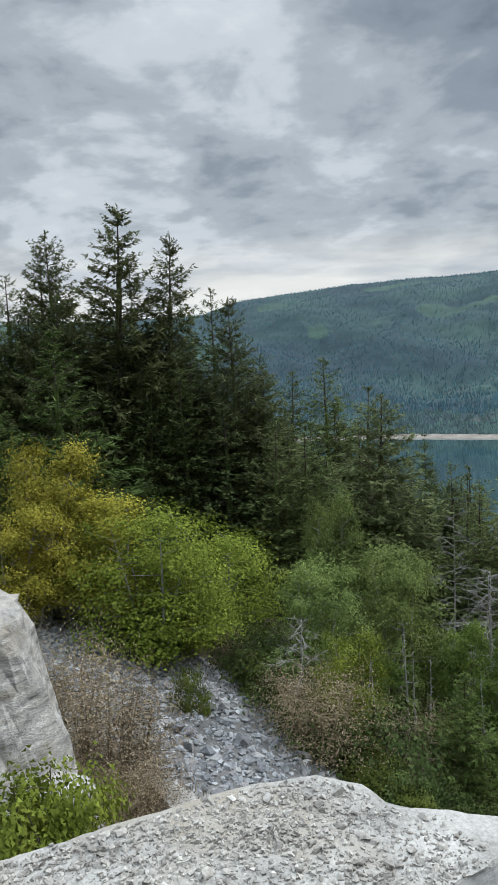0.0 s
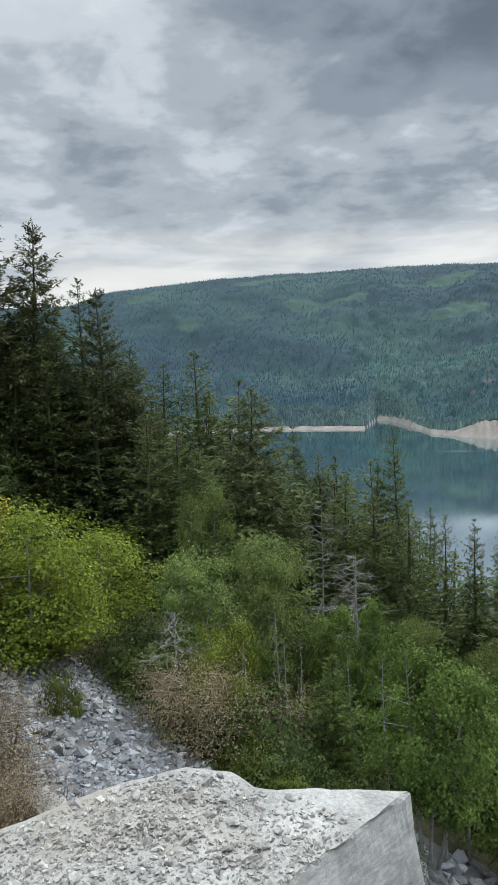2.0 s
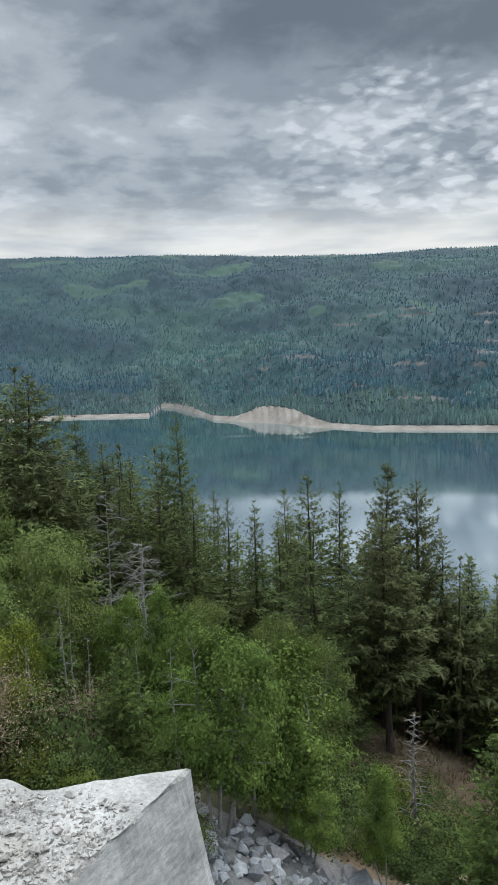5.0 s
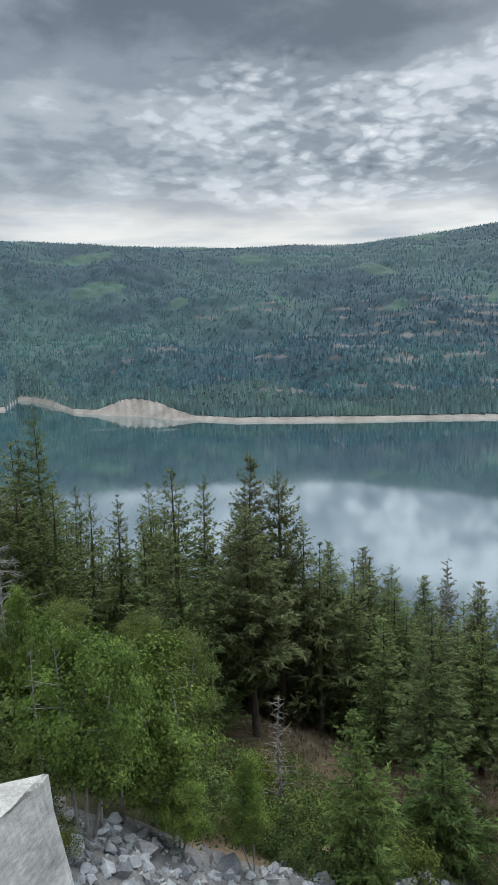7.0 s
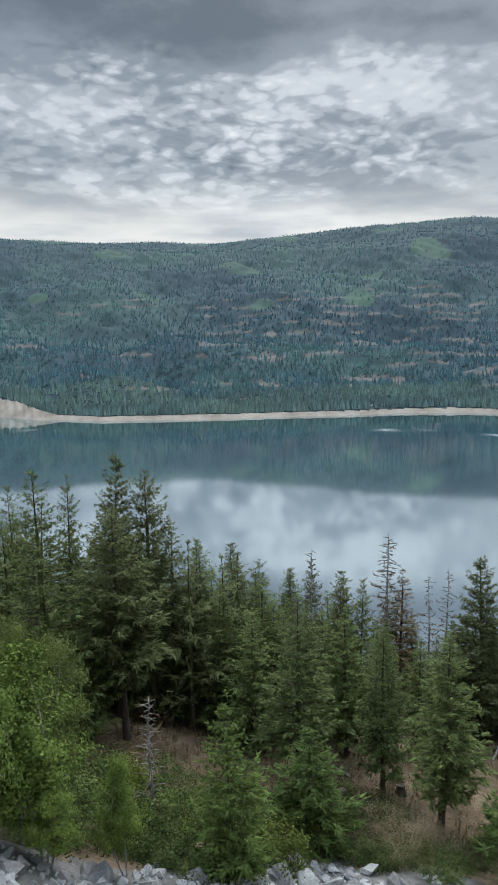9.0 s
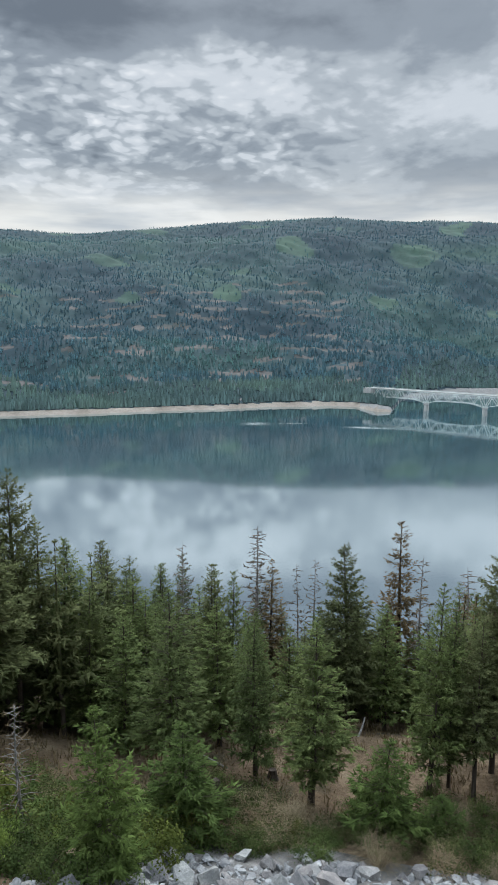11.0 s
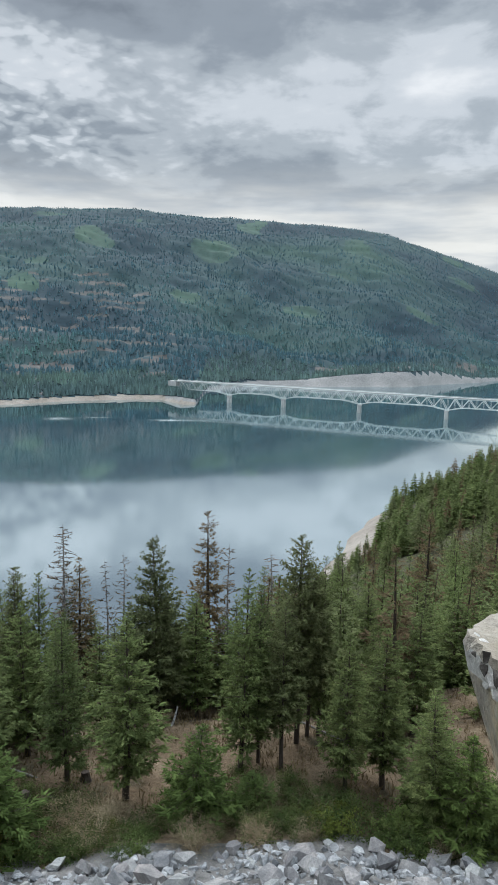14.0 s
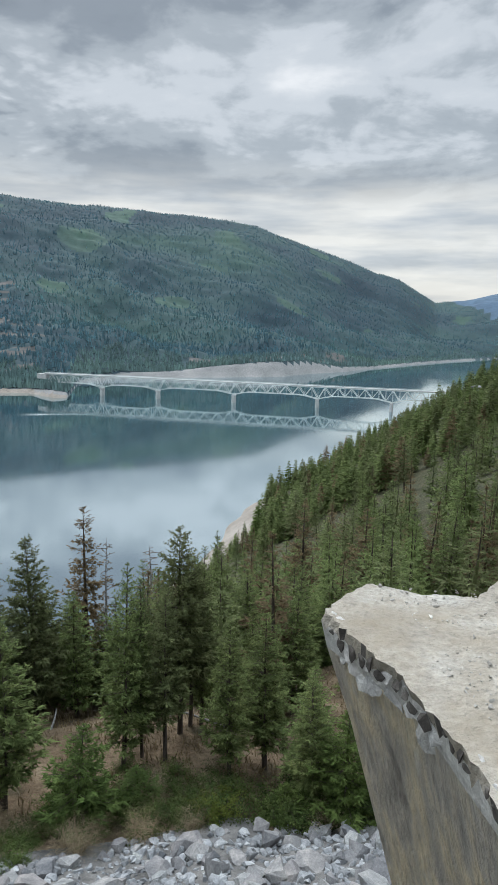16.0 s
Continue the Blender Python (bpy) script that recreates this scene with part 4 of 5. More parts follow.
WEST_CREST = ((-40, 11.4), (-20, 9.3), (-8, 8.8), (-3, 6.6), (2, 1.9), (8, -0.3), (14, -4.5), (20, -7.3), (28, -10.0), (36, -11.3), (44, -14.5), (50, -17.7))
EAST_CREST = ((76, -19.8), (81, -19.2), (83, -18.6), (85, -18.2), (86.4, -16.2), (87.5, -13.4), (88.9, -10.5), (92.6, -9.5), (94.3, -9.1), (96, -8.4), (98.3, -7.5), (100.8, -5.3), (102.9, -3.9), (105.7, -1.6), (116, 1.0))
fill_rng = random.Random(9)
shrub_spots = []


def fill(count, b0, b1, r0, r1, line, lo, hi, kinds, group_r=1.0):
    done = 0
    for _ in range(count * 4):
        b = fill_rng.uniform(b0, b1)
        r = r0 * (r1 / r0) ** (fill_rng.random() ** group_r)
        g = float(ground_at(b, r))
        room = EYE_Z + r * math.tan(radians(crest(b, line))) - g
        h = min(fill_rng.uniform(lo, hi), room * fill_rng.uniform(0.72, 1.04))
        if h < lo * 0.55 or g < 3:
            continue
        plant(b, r, h, fill_rng.choice(kinds))
        done += 1
        if done == count:
            return


fill(95, -32, 24, 62, 120, WEST_CREST, 15, 24, ("wood_fir", "wood_fir", "wood_fir", "wood_pine"))
fill(52, 22, 50, 58, 110, WEST_CREST, 13, 20, ("wood_fir", "wood_fir", "wood_pine"))
fill(22, 44, 62, 58, 80, ((44, -17), (62, -20)), 11, 17, ("tall", "fir"))
fill(40, 62, 84, 66, 90, ((62, -20.5), (84, -18.8)), 8, 15, ("fir", "fir", "tall", "young"))
for _ in range(8):
    plant(fill_rng.uniform(60, 93), fill_rng.uniform(52, 62), fill_rng.uniform(9, 13.5), "tall", None, 0.7)
fill(36, -20, 2, 54, 74, WEST_CREST, 13, 22, ("fir", "fir", "pine"))
fill(34, 1, 22, 52, 76, WEST_CREST, 10, 19, ("fir", "fir", "pine"))
for _ in range(4):
    shrub_spots.append((fill_rng.uniform(15, 22), fill_rng.uniform(22, 27.5), fill_rng.uniform(1.2, 2.2)))
fill(70, 77, 112, 62, 130, EAST_CREST, 12, 20, ("wood_fir", "wood_fir", "fir", "wood_fir", "wood_pine", "wood_rust"))
fill(150, 80, 114, 130, 330, EAST_CREST, 13, 22, ("wood_fir", "wood_fir", "wood_fir", "wood_fir", "wood_pine", "wood_fir", "wood_fir", "wood_pine", "wood_fir", "wood_rust"))


def light_conifer(seed):
    """A plain ragged conifer of about 250 triangles, one metre tall: tiers of boughs round a stem."""
    rng = random.Random(seed)
    p = Pile()
    p.add(*tube([(0, 0, 0), (0, 0, 0.5), (0, 0, 1)], [0.014, 0.009, 0.001], 3))
    for w in range(18):
        t = 0.09 + 0.88 * w / 17
        reach = 0.23 * (1 - t) ** 0.7 + 0.016
        for k in range(12):
            a = w * 1.1 + k * 0.5236 + rng.uniform(-0.3, 0.3)
            d = Vector((math.cos(a), math.sin(a), rng.uniform(-0.5, 0.25))).normalized()
            p.blade(Vector((0, 0, t)) + d * reach * 0.25, d, reach * rng.uniform(0.5, 1.1), 0.036 * rng.uniform(0.7, 1.3) * (1.1 - 0.6 * t), rng)
    v = np.array(p.v)
    f = [q if len(q) == 4 else (*q, q[2]) for q in p.f]
    tri = [q[:3] for q in f] + [(q[0], q[2], q[3]) for q in f if q[3] != q[2]]
    return v, np.array(tri)


def slope_woods():
    rng = np.random.default_rng(33)
    protos = [light_conifer(s) for s in range(6)]
    vs, fs, tint, base, count = [], [], [], 0, 0
    while count < 2300:
        b, r = rng.uniform(84, 118), 310 * 3.6 ** rng.random()
        g = float(ground_at(b, r))
        h = min(rng.uniform(12, 24), EYE_Z + r * math.tan(radians(crest(b, EAST_CREST))) - g) * rng.uniform(0.4, 1.06)
        count += 1
        if g < 2.5 or h < 7 or (b < 88 and g < 20):
            continue
        v, f = protos[rng.integers(6)]
        a, w = rng.uniform(0, 6.28), h * rng.uniform(0.85, 1.3)
        turn = np.array([[math.cos(a), -math.sin(a), 0], [math.sin(a), math.cos(a), 0], [0, 0, 1]])
        vs.append((v * (w, w, h)) @ turn.T + (r * math.sin(radians(b)), r * math.cos(radians(b)), g))
        fs.append(f + base)
        tint += [int(rng.choice(4, p=(0.58, 0.30, 0.06, 0.06)))] * len(f)
        base += len(v)
    me = mesh_from("shore_woods", np.concatenate(vs), np.concatenate(fs), [FIR_GREEN, PINE_GREEN, YOUNG_GREEN, RUST_NEEDLES], False, tint)
    tagged(new("shore_woods", me), "dark conifer wood running down the hillside to the lake shore", "forest", kind="stuff")


slope_woods()

# ---- shrubs and grass ----
SHRUBS = {
    "green": leafy_tree("shrub", "low leafy green shrub at the edge of the rubble", 31, 2.0, 2.8, SHRUB_GREEN, BARK, 6, 60, 42, 0.085, 0.05),
    "lime": leafy_tree("shrub", "low olive green shrub", 32, 2.0, 2.4, OLIVE_GREEN, BARK, 6, 60, 42, 0.085, 0.05),
    "dry": leafy_tree("dry_shrub", "dry brown leafless thicket", 33, 2.0, 2.6, DRY_TWIGS, DRY_TWIGS, 16, 330, 14, 0.030, 0.05),
}
shrub_used = set()


def shrub(bearing, r, height, kind, wide=1.0):
    ob, own = SHRUBS[kind]
    x, y, z = at(bearing, r)
    s = height / own
    m = Matrix.Translation((x, y, z - 0.1)) @ pose(0, 0, 0, 0, 0, fill_rng.uniform(0, 360)) @ Matrix.Diagonal((s * wide, s * wide, s, 1))
    if kind in shrub_used:
        copy_thing(ob, m).scale = (s * wide, s * wide, s)
    else:
        shrub_used.add(kind)
        ob.matrix_basis = m
        tagged(ob, category="shrub", group={"green": "green shrubs", "lime": "olive shrubs", "dry": "dry thickets"}[kind])


for row in [(-13.4, 17.0, 3.6, "dry", 0.8), (-11.6, 17.2, 3.2, "dry", 0.7), (-10.8, 16.0, 2.2, "dry", 0.8), (-15.6, 17.8, 3.8, "dry", 0.7), (-8.6, 16.4, 1.5, "dry", 0.7), (-12.4, 15.6, 2.2, "dry"),
            (-6.2, 25.4, 1.7, "lime", 0.6), (-4.9, 25.6, 1.0, "lime", 0.6), (0.5, 29.4, 2.2, "lime"), (2.2, 27.7, 1.8, "green"), (-0.4, 31.0, 2.2, "green"), (-2.6, 33.2, 1.6, "dry"),
            (-0.8, 32.6, 2.4, "green"), (3.6, 26.9, 3.2, "dry"), (5.0, 26.0, 3.6, "dry"), (2.0, 29.6, 3.4, "green"), (6.0, 27.0, 3.0, "green"), (-5.2, 35.2, 1.8, "green"),
            (8.8, 24.5, 1.6, "lime"), (10.5, 24.8, 1.8, "green"), (12.2, 24.0, 1.4, "lime"), (14.0, 25.0, 1.6, "green"), (9.6, 27.0, 3.4, "green"), (11.6, 29.0, 3.2, "dry"),
            (-21.0, 24.0, 2.4, "dry")]:
    shrub(*row)
for spot_b, spot_r, spot_h in shrub_spots:
    shrub(spot_b, spot_r, spot_h, fill_rng.choice(("green", "lime", "green")), 1.1)
for _ in range(40):
    shrub(fill_rng.uniform(24, 52), fill_rng.uniform(30, 42), fill_rng.uniform(1.2, 3.0), fill_rng.choice(("green", "green", "lime")), 1.2)
for _ in range(16):
    shrub(fill_rng.uniform(-2, 36), fill_rng.uniform(31, 48), fill_rng.uniform(1.6, 3.4), fill_rng.choice(("green", "green", "lime", "dry")), 1.2)
for _ in range(110):
    shrub(fill_rng.uniform(34, 104), fill_rng.uniform(38.8, 45.5), fill_rng.uniform(0.9, 2.2), fill_rng.choice(("green", "green", "green", "lime", "dry")), 1.25)
for _ in range(26):
    shrub(fill_rng.uniform(40, 100), fill_rng.uniform(46, 66), fill_rng.uniform(0.7, 1.5), fill_rng.choice(("green", "dry", "green")), 1.3)


def grass():
    rng = random.Random(41)
    p = Pile()
    for _ in range(2600):
        b, r = rng.uniform(38, 106), rng.uniform(42, 78)
        x, y, z = at(b, r)
        for _ in range(5):
            p.blade(Vector((x + rng.gauss(0, 0.25), y + rng.gauss(0, 0.25), z)), Vector((rng.gauss(0, 0.35), rng.gauss(0, 0.35), 1)).normalized(), rng.uniform(0.3, 0.8), 0.05, rng)
    for _ in range(700):
        b, r = rng.uniform(-17, -2), rng.uniform(13, 19)
        x, y, z = at(b, r)
        for _ in range(5):
            p.blade(Vector((x + rng.gauss(0, 0.2), y + rng.gauss(0, 0.2), z)), Vector((rng.gauss(0, 0.35), rng.gauss(0, 0.35), 1)).normalized(), rng.uniform(0.2, 0.55), 0.02, rng)
    tagged(new("dry_grass", p.mesh("dry_grass", [DRY_GRASS])), "dry straw-coloured grass tufts on the forest floor", "grass", kind="stuff")


grass()


def log(bearing, r, long, thick, turn):
    x, y, z = at(bearing, r)
    p = Pile()
    p.add(*tube([(-long / 2, 0, 0), (-long * 0.2, 0.05, 0.02), (long * 0.2, -0.04, 0), (long / 2, 0.03, 0.05)], [thick, thick * 0.92, thick * 0.8, thick * 0.6], 8))
    ob = new("fallen_log", p.mesh("fallen_log", [DEAD_WOOD], True))
    ob.matrix_basis = Matrix.Translation((x, y, z + thick * 0.5)) @ pose(0, 0, 0, 0, 0, turn)
    tagged(ob, "weathered grey fallen log lying on dry ground", "log", "fallen logs")


for row in [(80, 58, 6, 0.14, 20), (83, 55, 7, 0.12, 65), (86, 54, 5, 0.13, -30), (70, 60, 6, 0.13, 10), (62, 58, 5, 0.14, 40), (77, 64, 6, 0.12, -10), (58, 52, 4, 0.12, 80), (90, 58, 6, 0.13, 30)]:
    log(*row)


def stump(bearing, r, high):
    x, y, z = at(bearing, r)
    p = Pile()
    p.add(*tube([(0, 0, -0.2), (0, 0, 0.1), (0.03, 0, high * 0.7), (0.05, 0.02, high)], [0.55, 0.42, 0.34, 0.3], 9))
    n = len(p.v)
    p.f.append(tuple(range(n - 9, n)))
    ob = new("tree_stump", p.mesh("tree_stump", [BARK]))
    ob.matrix_basis = Matrix.Translation((x, y, z))
    tagged(ob, "dark charred tree stump among dry grass", "stump", "stumps")


for row in [(59.6, 46, 1.0), (57.5, 48, 0.8), (62.5, 50, 0.7)]:
    stump(*row)

# ---- quarry stone blocks ----
from mathutils.geometry import delaunay_2d_cdt


def densify(outline, gap):
    pts = []
    for a, b in zip(outline, outline[1:] + outline[:1]):
        n = max(1, int(math.dist(a, b) / gap))
        pts += [(a[0] + (b[0] - a[0]) * k / n, a[1] + (b[1] - a[1]) * k / n) for k in range(n)]
    return pts


def block(name, outline, top, rings, gap, seed, mats, notch=(), rough=0.02, toothed=0.0):
    """A broken-edged block: a bumpy top inside the outline (anticlockwise) and a skirt of rings (drop, shift x, shift y, swell).
    notch: stretches of the outline (from edge k to edge l) along which chips are broken off."""
    rng = random.Random(seed)
    edge = densify(outline, gap)
    n = len(edge)
    cx, cy = sum(p[0] for p in edge) / n, sum(p[1] for p in edge) / n
    starts = [min(range(n), key=lambda i: math.dist(edge[i], q)) for q in outline]
    chip = [0.0] * n
    for k, l in notch:
        i = starts[k]
        while i < starts[l]:
            wide = rng.randint(1, 4)
            depth = rng.uniform(0.5, 1.3) * toothed if rng.random() < 0.66 else 0.0
            for q in range(i, min(i + wide, starts[l])):
                chip[q] = depth
            i += wide + (1 if depth else 0)
    normals = []
    for i in range(n):
        a, b = edge[i - 1], edge[(i + 1) % n]
        d = math.dist(a, b) or 1
        normals.append(((b[1] - a[1]) / d, -(b[0] - a[0]) / d))
    rim = []
    for i, (x, y) in enumerate(edge):
        j = noise.noise(Vector((x * 3, y * 3, seed))) * rough * 2 + rng.uniform(-1, 1) * rough * 0.5 - chip[i]
        rim.append(Vector((x + normals[i][0] * j, y + normals[i][1] * j)))
    xs, ys = [p.x for p in rim], [p.y for p in rim]
    inner = []
    step = gap * 1.3
    for i in range(int((max(xs) - min(xs)) / step) + 1):
        for k in range(int((max(ys) - min(ys)) / step) + 1):
            p = Vector((min(xs) + i * step + rng.uniform(-0.3, 0.3) * step, min(ys) + k * step + rng.uniform(-0.3, 0.3) * step))
            hit, near = False, 9e9
            for a, b in zip(rim, rim[1:] + rim[:1]):
                if (a.y > p.y) != (b.y > p.y) and p.x < (b.x - a.x) * (p.y - a.y) / (b.y - a.y) + a.x:
                    hit = not hit
                near = min(near, (a - p).length)
            if hit and near > gap * 0.7:
                inner.append(p)
    flat, _, tris, _, _, _ = delaunay_2d_cdt(rim + inner, [(i, (i + 1) % n) for i in range(n)], [], 1, 1e-5)
    verts = [(p.x, p.y, top(p.x, p.y) + noise.noise(Vector((p.x * 2.2, p.y * 2.2, seed))) * rough + rng.uniform(-1, 1) * rough * 0.25) for p in flat]
    faces, index = [tuple(t) for t in tris], [0] * len(tris)
    last = list(range(n))
    for level, (drop, sx, sy, swell) in enumerate(rings):
        ring = []
        for i in range(n):
            x, y = edge[i]
            j = swell + noise.noise(Vector((x * 2.5, y * 2.5, seed + drop * 2))) * rough * 2.2
            ring.append(len(verts))
            verts.append((x + normals[i][0] * j + sx, y + normals[i][1] * j + sy, top(x, y) - drop * (1 + (rng.uniform(-0.3, 0.6) if level == 0 else 0)) - (chip[i] * 0.8 if level == 0 else 0)))
        for i in range(n):
            k = (i + 1) % n
            faces.append((last[i], ring[i], ring[k], last[k]))
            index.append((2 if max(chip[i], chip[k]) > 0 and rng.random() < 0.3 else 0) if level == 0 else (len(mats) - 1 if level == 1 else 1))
        last = ring
    faces.append(tuple(reversed(last)))
    index.append(1)
    me = mesh_from(name, verts, faces, mats, False, index)
    return new(name, me)


LEDGE_Z = EYE_Z - 4.0


def ledge_top(x, y):
    return LEDGE_Z + 0.10 * math.exp(-((x + 0.3) ** 2 + (y - 6.0) ** 2) / 1.2) - 0.05 * max(0, x - 1.2)


LEDGE = [(2.56, 6.43), (1.68, 6.62), (1.32, 6.62), (1.12, 6.74), (0.94, 7.05), (0.51, 7.24), (-0.13, 7.08), (-0.93, 6.72), (-1.67, 6.44), (-2.33, 6.14), (-3.6, 5.6), (-3.8, 4.2), (-0.4, 4.2), (1.09, 5.40)]
ledge = block("stone_ledge", LEDGE, ledge_top, [(0.04, 0, 0, 0.012), (0.45, 0.05, 0.0, 0.02), (0.9, 0.13, 0, 0.02), (1.6, 0.24, 0, 0.03), (5.5, 0.6, 0, 0.1)], 0.08, 3, [LIMESTONE, LAYERED, LIMESTONE, LAYERED], [(12, 13)], 0.014, 0.006)
tagged(ledge, "pale quarried stone ledge strewn with gravel and a sawn side face", "rock")


def inside(poly, x, y):
    hit = False
    for (ax, ay), (bx, by) in zip(poly, poly[1:] + poly[:1]):
        if (ay > y) != (by > y) and x < (bx - ax) * (y - ay) / (by - ay) + ax:
            hit = not hit
    return hit


def ledge_gravel():
    rng = random.Random(51)
    big_p, big_s, small_p, small_s = [], [], [], []
    while len(small_p) < 9000:
        x, y = rng.uniform(-3.3, 2.5), rng.uniform(4.4, 7.2)
        if not inside(LEDGE, x, y) or not inside(LEDGE, x, y + 0.08):
            continue
        bare = max(0.0, (x - 0.75) * 0.9 + (y - 6.45) * 0.8)          # the swept pale rim towards the corner
        if rng.random() < bare * 1.15:
            continue
        s = 0.008 + 0.012 * rng.random() + (0.03 * rng.random() ** 4)
        small_p.append((x, y, ledge_top(x, y) + s * 0.25))
        small_s.append(s)
    while len(big_p) < 290:
        x, y = rng.uniform(-3.0, 1.9), rng.uniform(4.7, 7.1)
        if not inside(LEDGE, x, y) or rng.random() < max(0.0, (x - 0.6) + (y - 6.4) * 0.6):
            continue
        s = rng.uniform(0.02, 0.045) + (0.05 * rng.random() ** 5)
        big_p.append((x, y, ledge_top(x, y) + s * 0.3))
        big_s.append(s)
    ob = tagged(new("gravel", heap(small_p, small_s, [GRAVEL], 52, "gravel", PEBBLES)), "pale crushed stone chippings scattered over the ledge", "gravel", kind="stuff")
    rock_parts(ob, big_p, big_s, STONE_MESHES, "stone", 53)


STONE_Z = EYE_Z - 1.2


def stone_top(x, y):
    return STONE_Z + 0.05 * math.sin(x * 2.1) * math.sin(y * 1.7) - 0.03 * max(0, 3.2 - x)


# the split boulder beside the viewer, overhanging the drop
# Some chipped rim faces get the dark stone colour that includes painted shade.
overhang = block("split_boulder", [(3.19, -0.13), (2.69, -0.37), (2.38, -0.46), (2.04, -0.53), (1.3, -0.72), (1.25, -3.2), (4.3, -3.2), (4.0, -1.5), (3.76, -1.04), (3.53, -0.85), (3.51, -0.60), (3.59, -0.35), (3.34, -0.20)][::-1],
                 stone_top, [(0.05, 0, 0, 0.01), (0.16, 0, -0.03, 0.012), (0.5, 0.0, -0.12, 0.02), (1.3, 0.0, -0.36, 0.02), (3.0, 0, -0.85, 0.02), (7.5, 0.1, -1.9, 0.1)], 0.03, 8, [BOULDER_TOP, FACE_STONE, BROKEN_SHADED, FACET_STONE], [(8, 12)], 0.016, 0.012)
tagged(overhang, "pale split boulder with a chipped edge and drill-streaked face", "rock")

slab = block("tilted_slab", [(-5.05, 13.3), (-4.8, 13.9), (-5.2, 15.2), (-7.8, 15.5), (-8.3, 13.2), (-5.7, 12.6)], lambda x, y: EYE_Z - 4.4 + (x + 4.8) * -0.35, [(0.12, 0.06, -0.02, 0.0), (0.6, 0.2, -0.06, 0.06), (1.3, 0.42, -0.1, 0.0), (2.0, 0.6, -0.18, 0.08), (2.8, 0.85, -0.25, 0.02), (3.6, 1.0, -0.35, 0.1), (6.0, 1.4, -0.6, 0.05)], 0.16, 5, [SLAB_STONE, SLAB_STONE, BROKEN_SHADED, SLAB_STONE], [], 0.09, 0.1)
tagged(slab, "tall tilted block of layered grey stone beside the scree", "rock")
for k, (ol, zt, lab) in enumerate([([(-3.3, 12.2), (-3.2, 13.0), (-4.3, 13.2), (-4.5, 12.4)], EYE_Z - 7.25, "squared grey stone block at the foot of the slab"),
                                   ([(-1.4, 14.6), (-1.0, 15.2), (-2.2, 17.1), (-2.8, 16.6)], EYE_Z - 9.6, "flat pale stone slab half buried in the slope"),
                                   ([(-5.0, 11.6), (-4.6, 12.2), (-5.6, 12.6), (-6.0, 11.8)], EYE_Z - 7.2, "broken grey stone block below the slab")]):
    tagged(block("stone_block", ol, lambda x, y, z=zt: z + 0.12 * math.sin(x * 3 + y), [(0.08, 0, 0, 0.02), (0.6, 0.05, 0, 0.06), (2.6, 0.1, 0, 0.1)], 0.16, 60 + k, [LIMESTONE, SLAB_STONE, BROKEN_SHADED, SLAB_STONE], [], 0.05), lab, "rock")
plant(-18.4, 8.6, 4.7, "near_bush", 0, 0.72)
plant(-21.6, 8.3, 4.6, "near_bush", 0, 0.75)


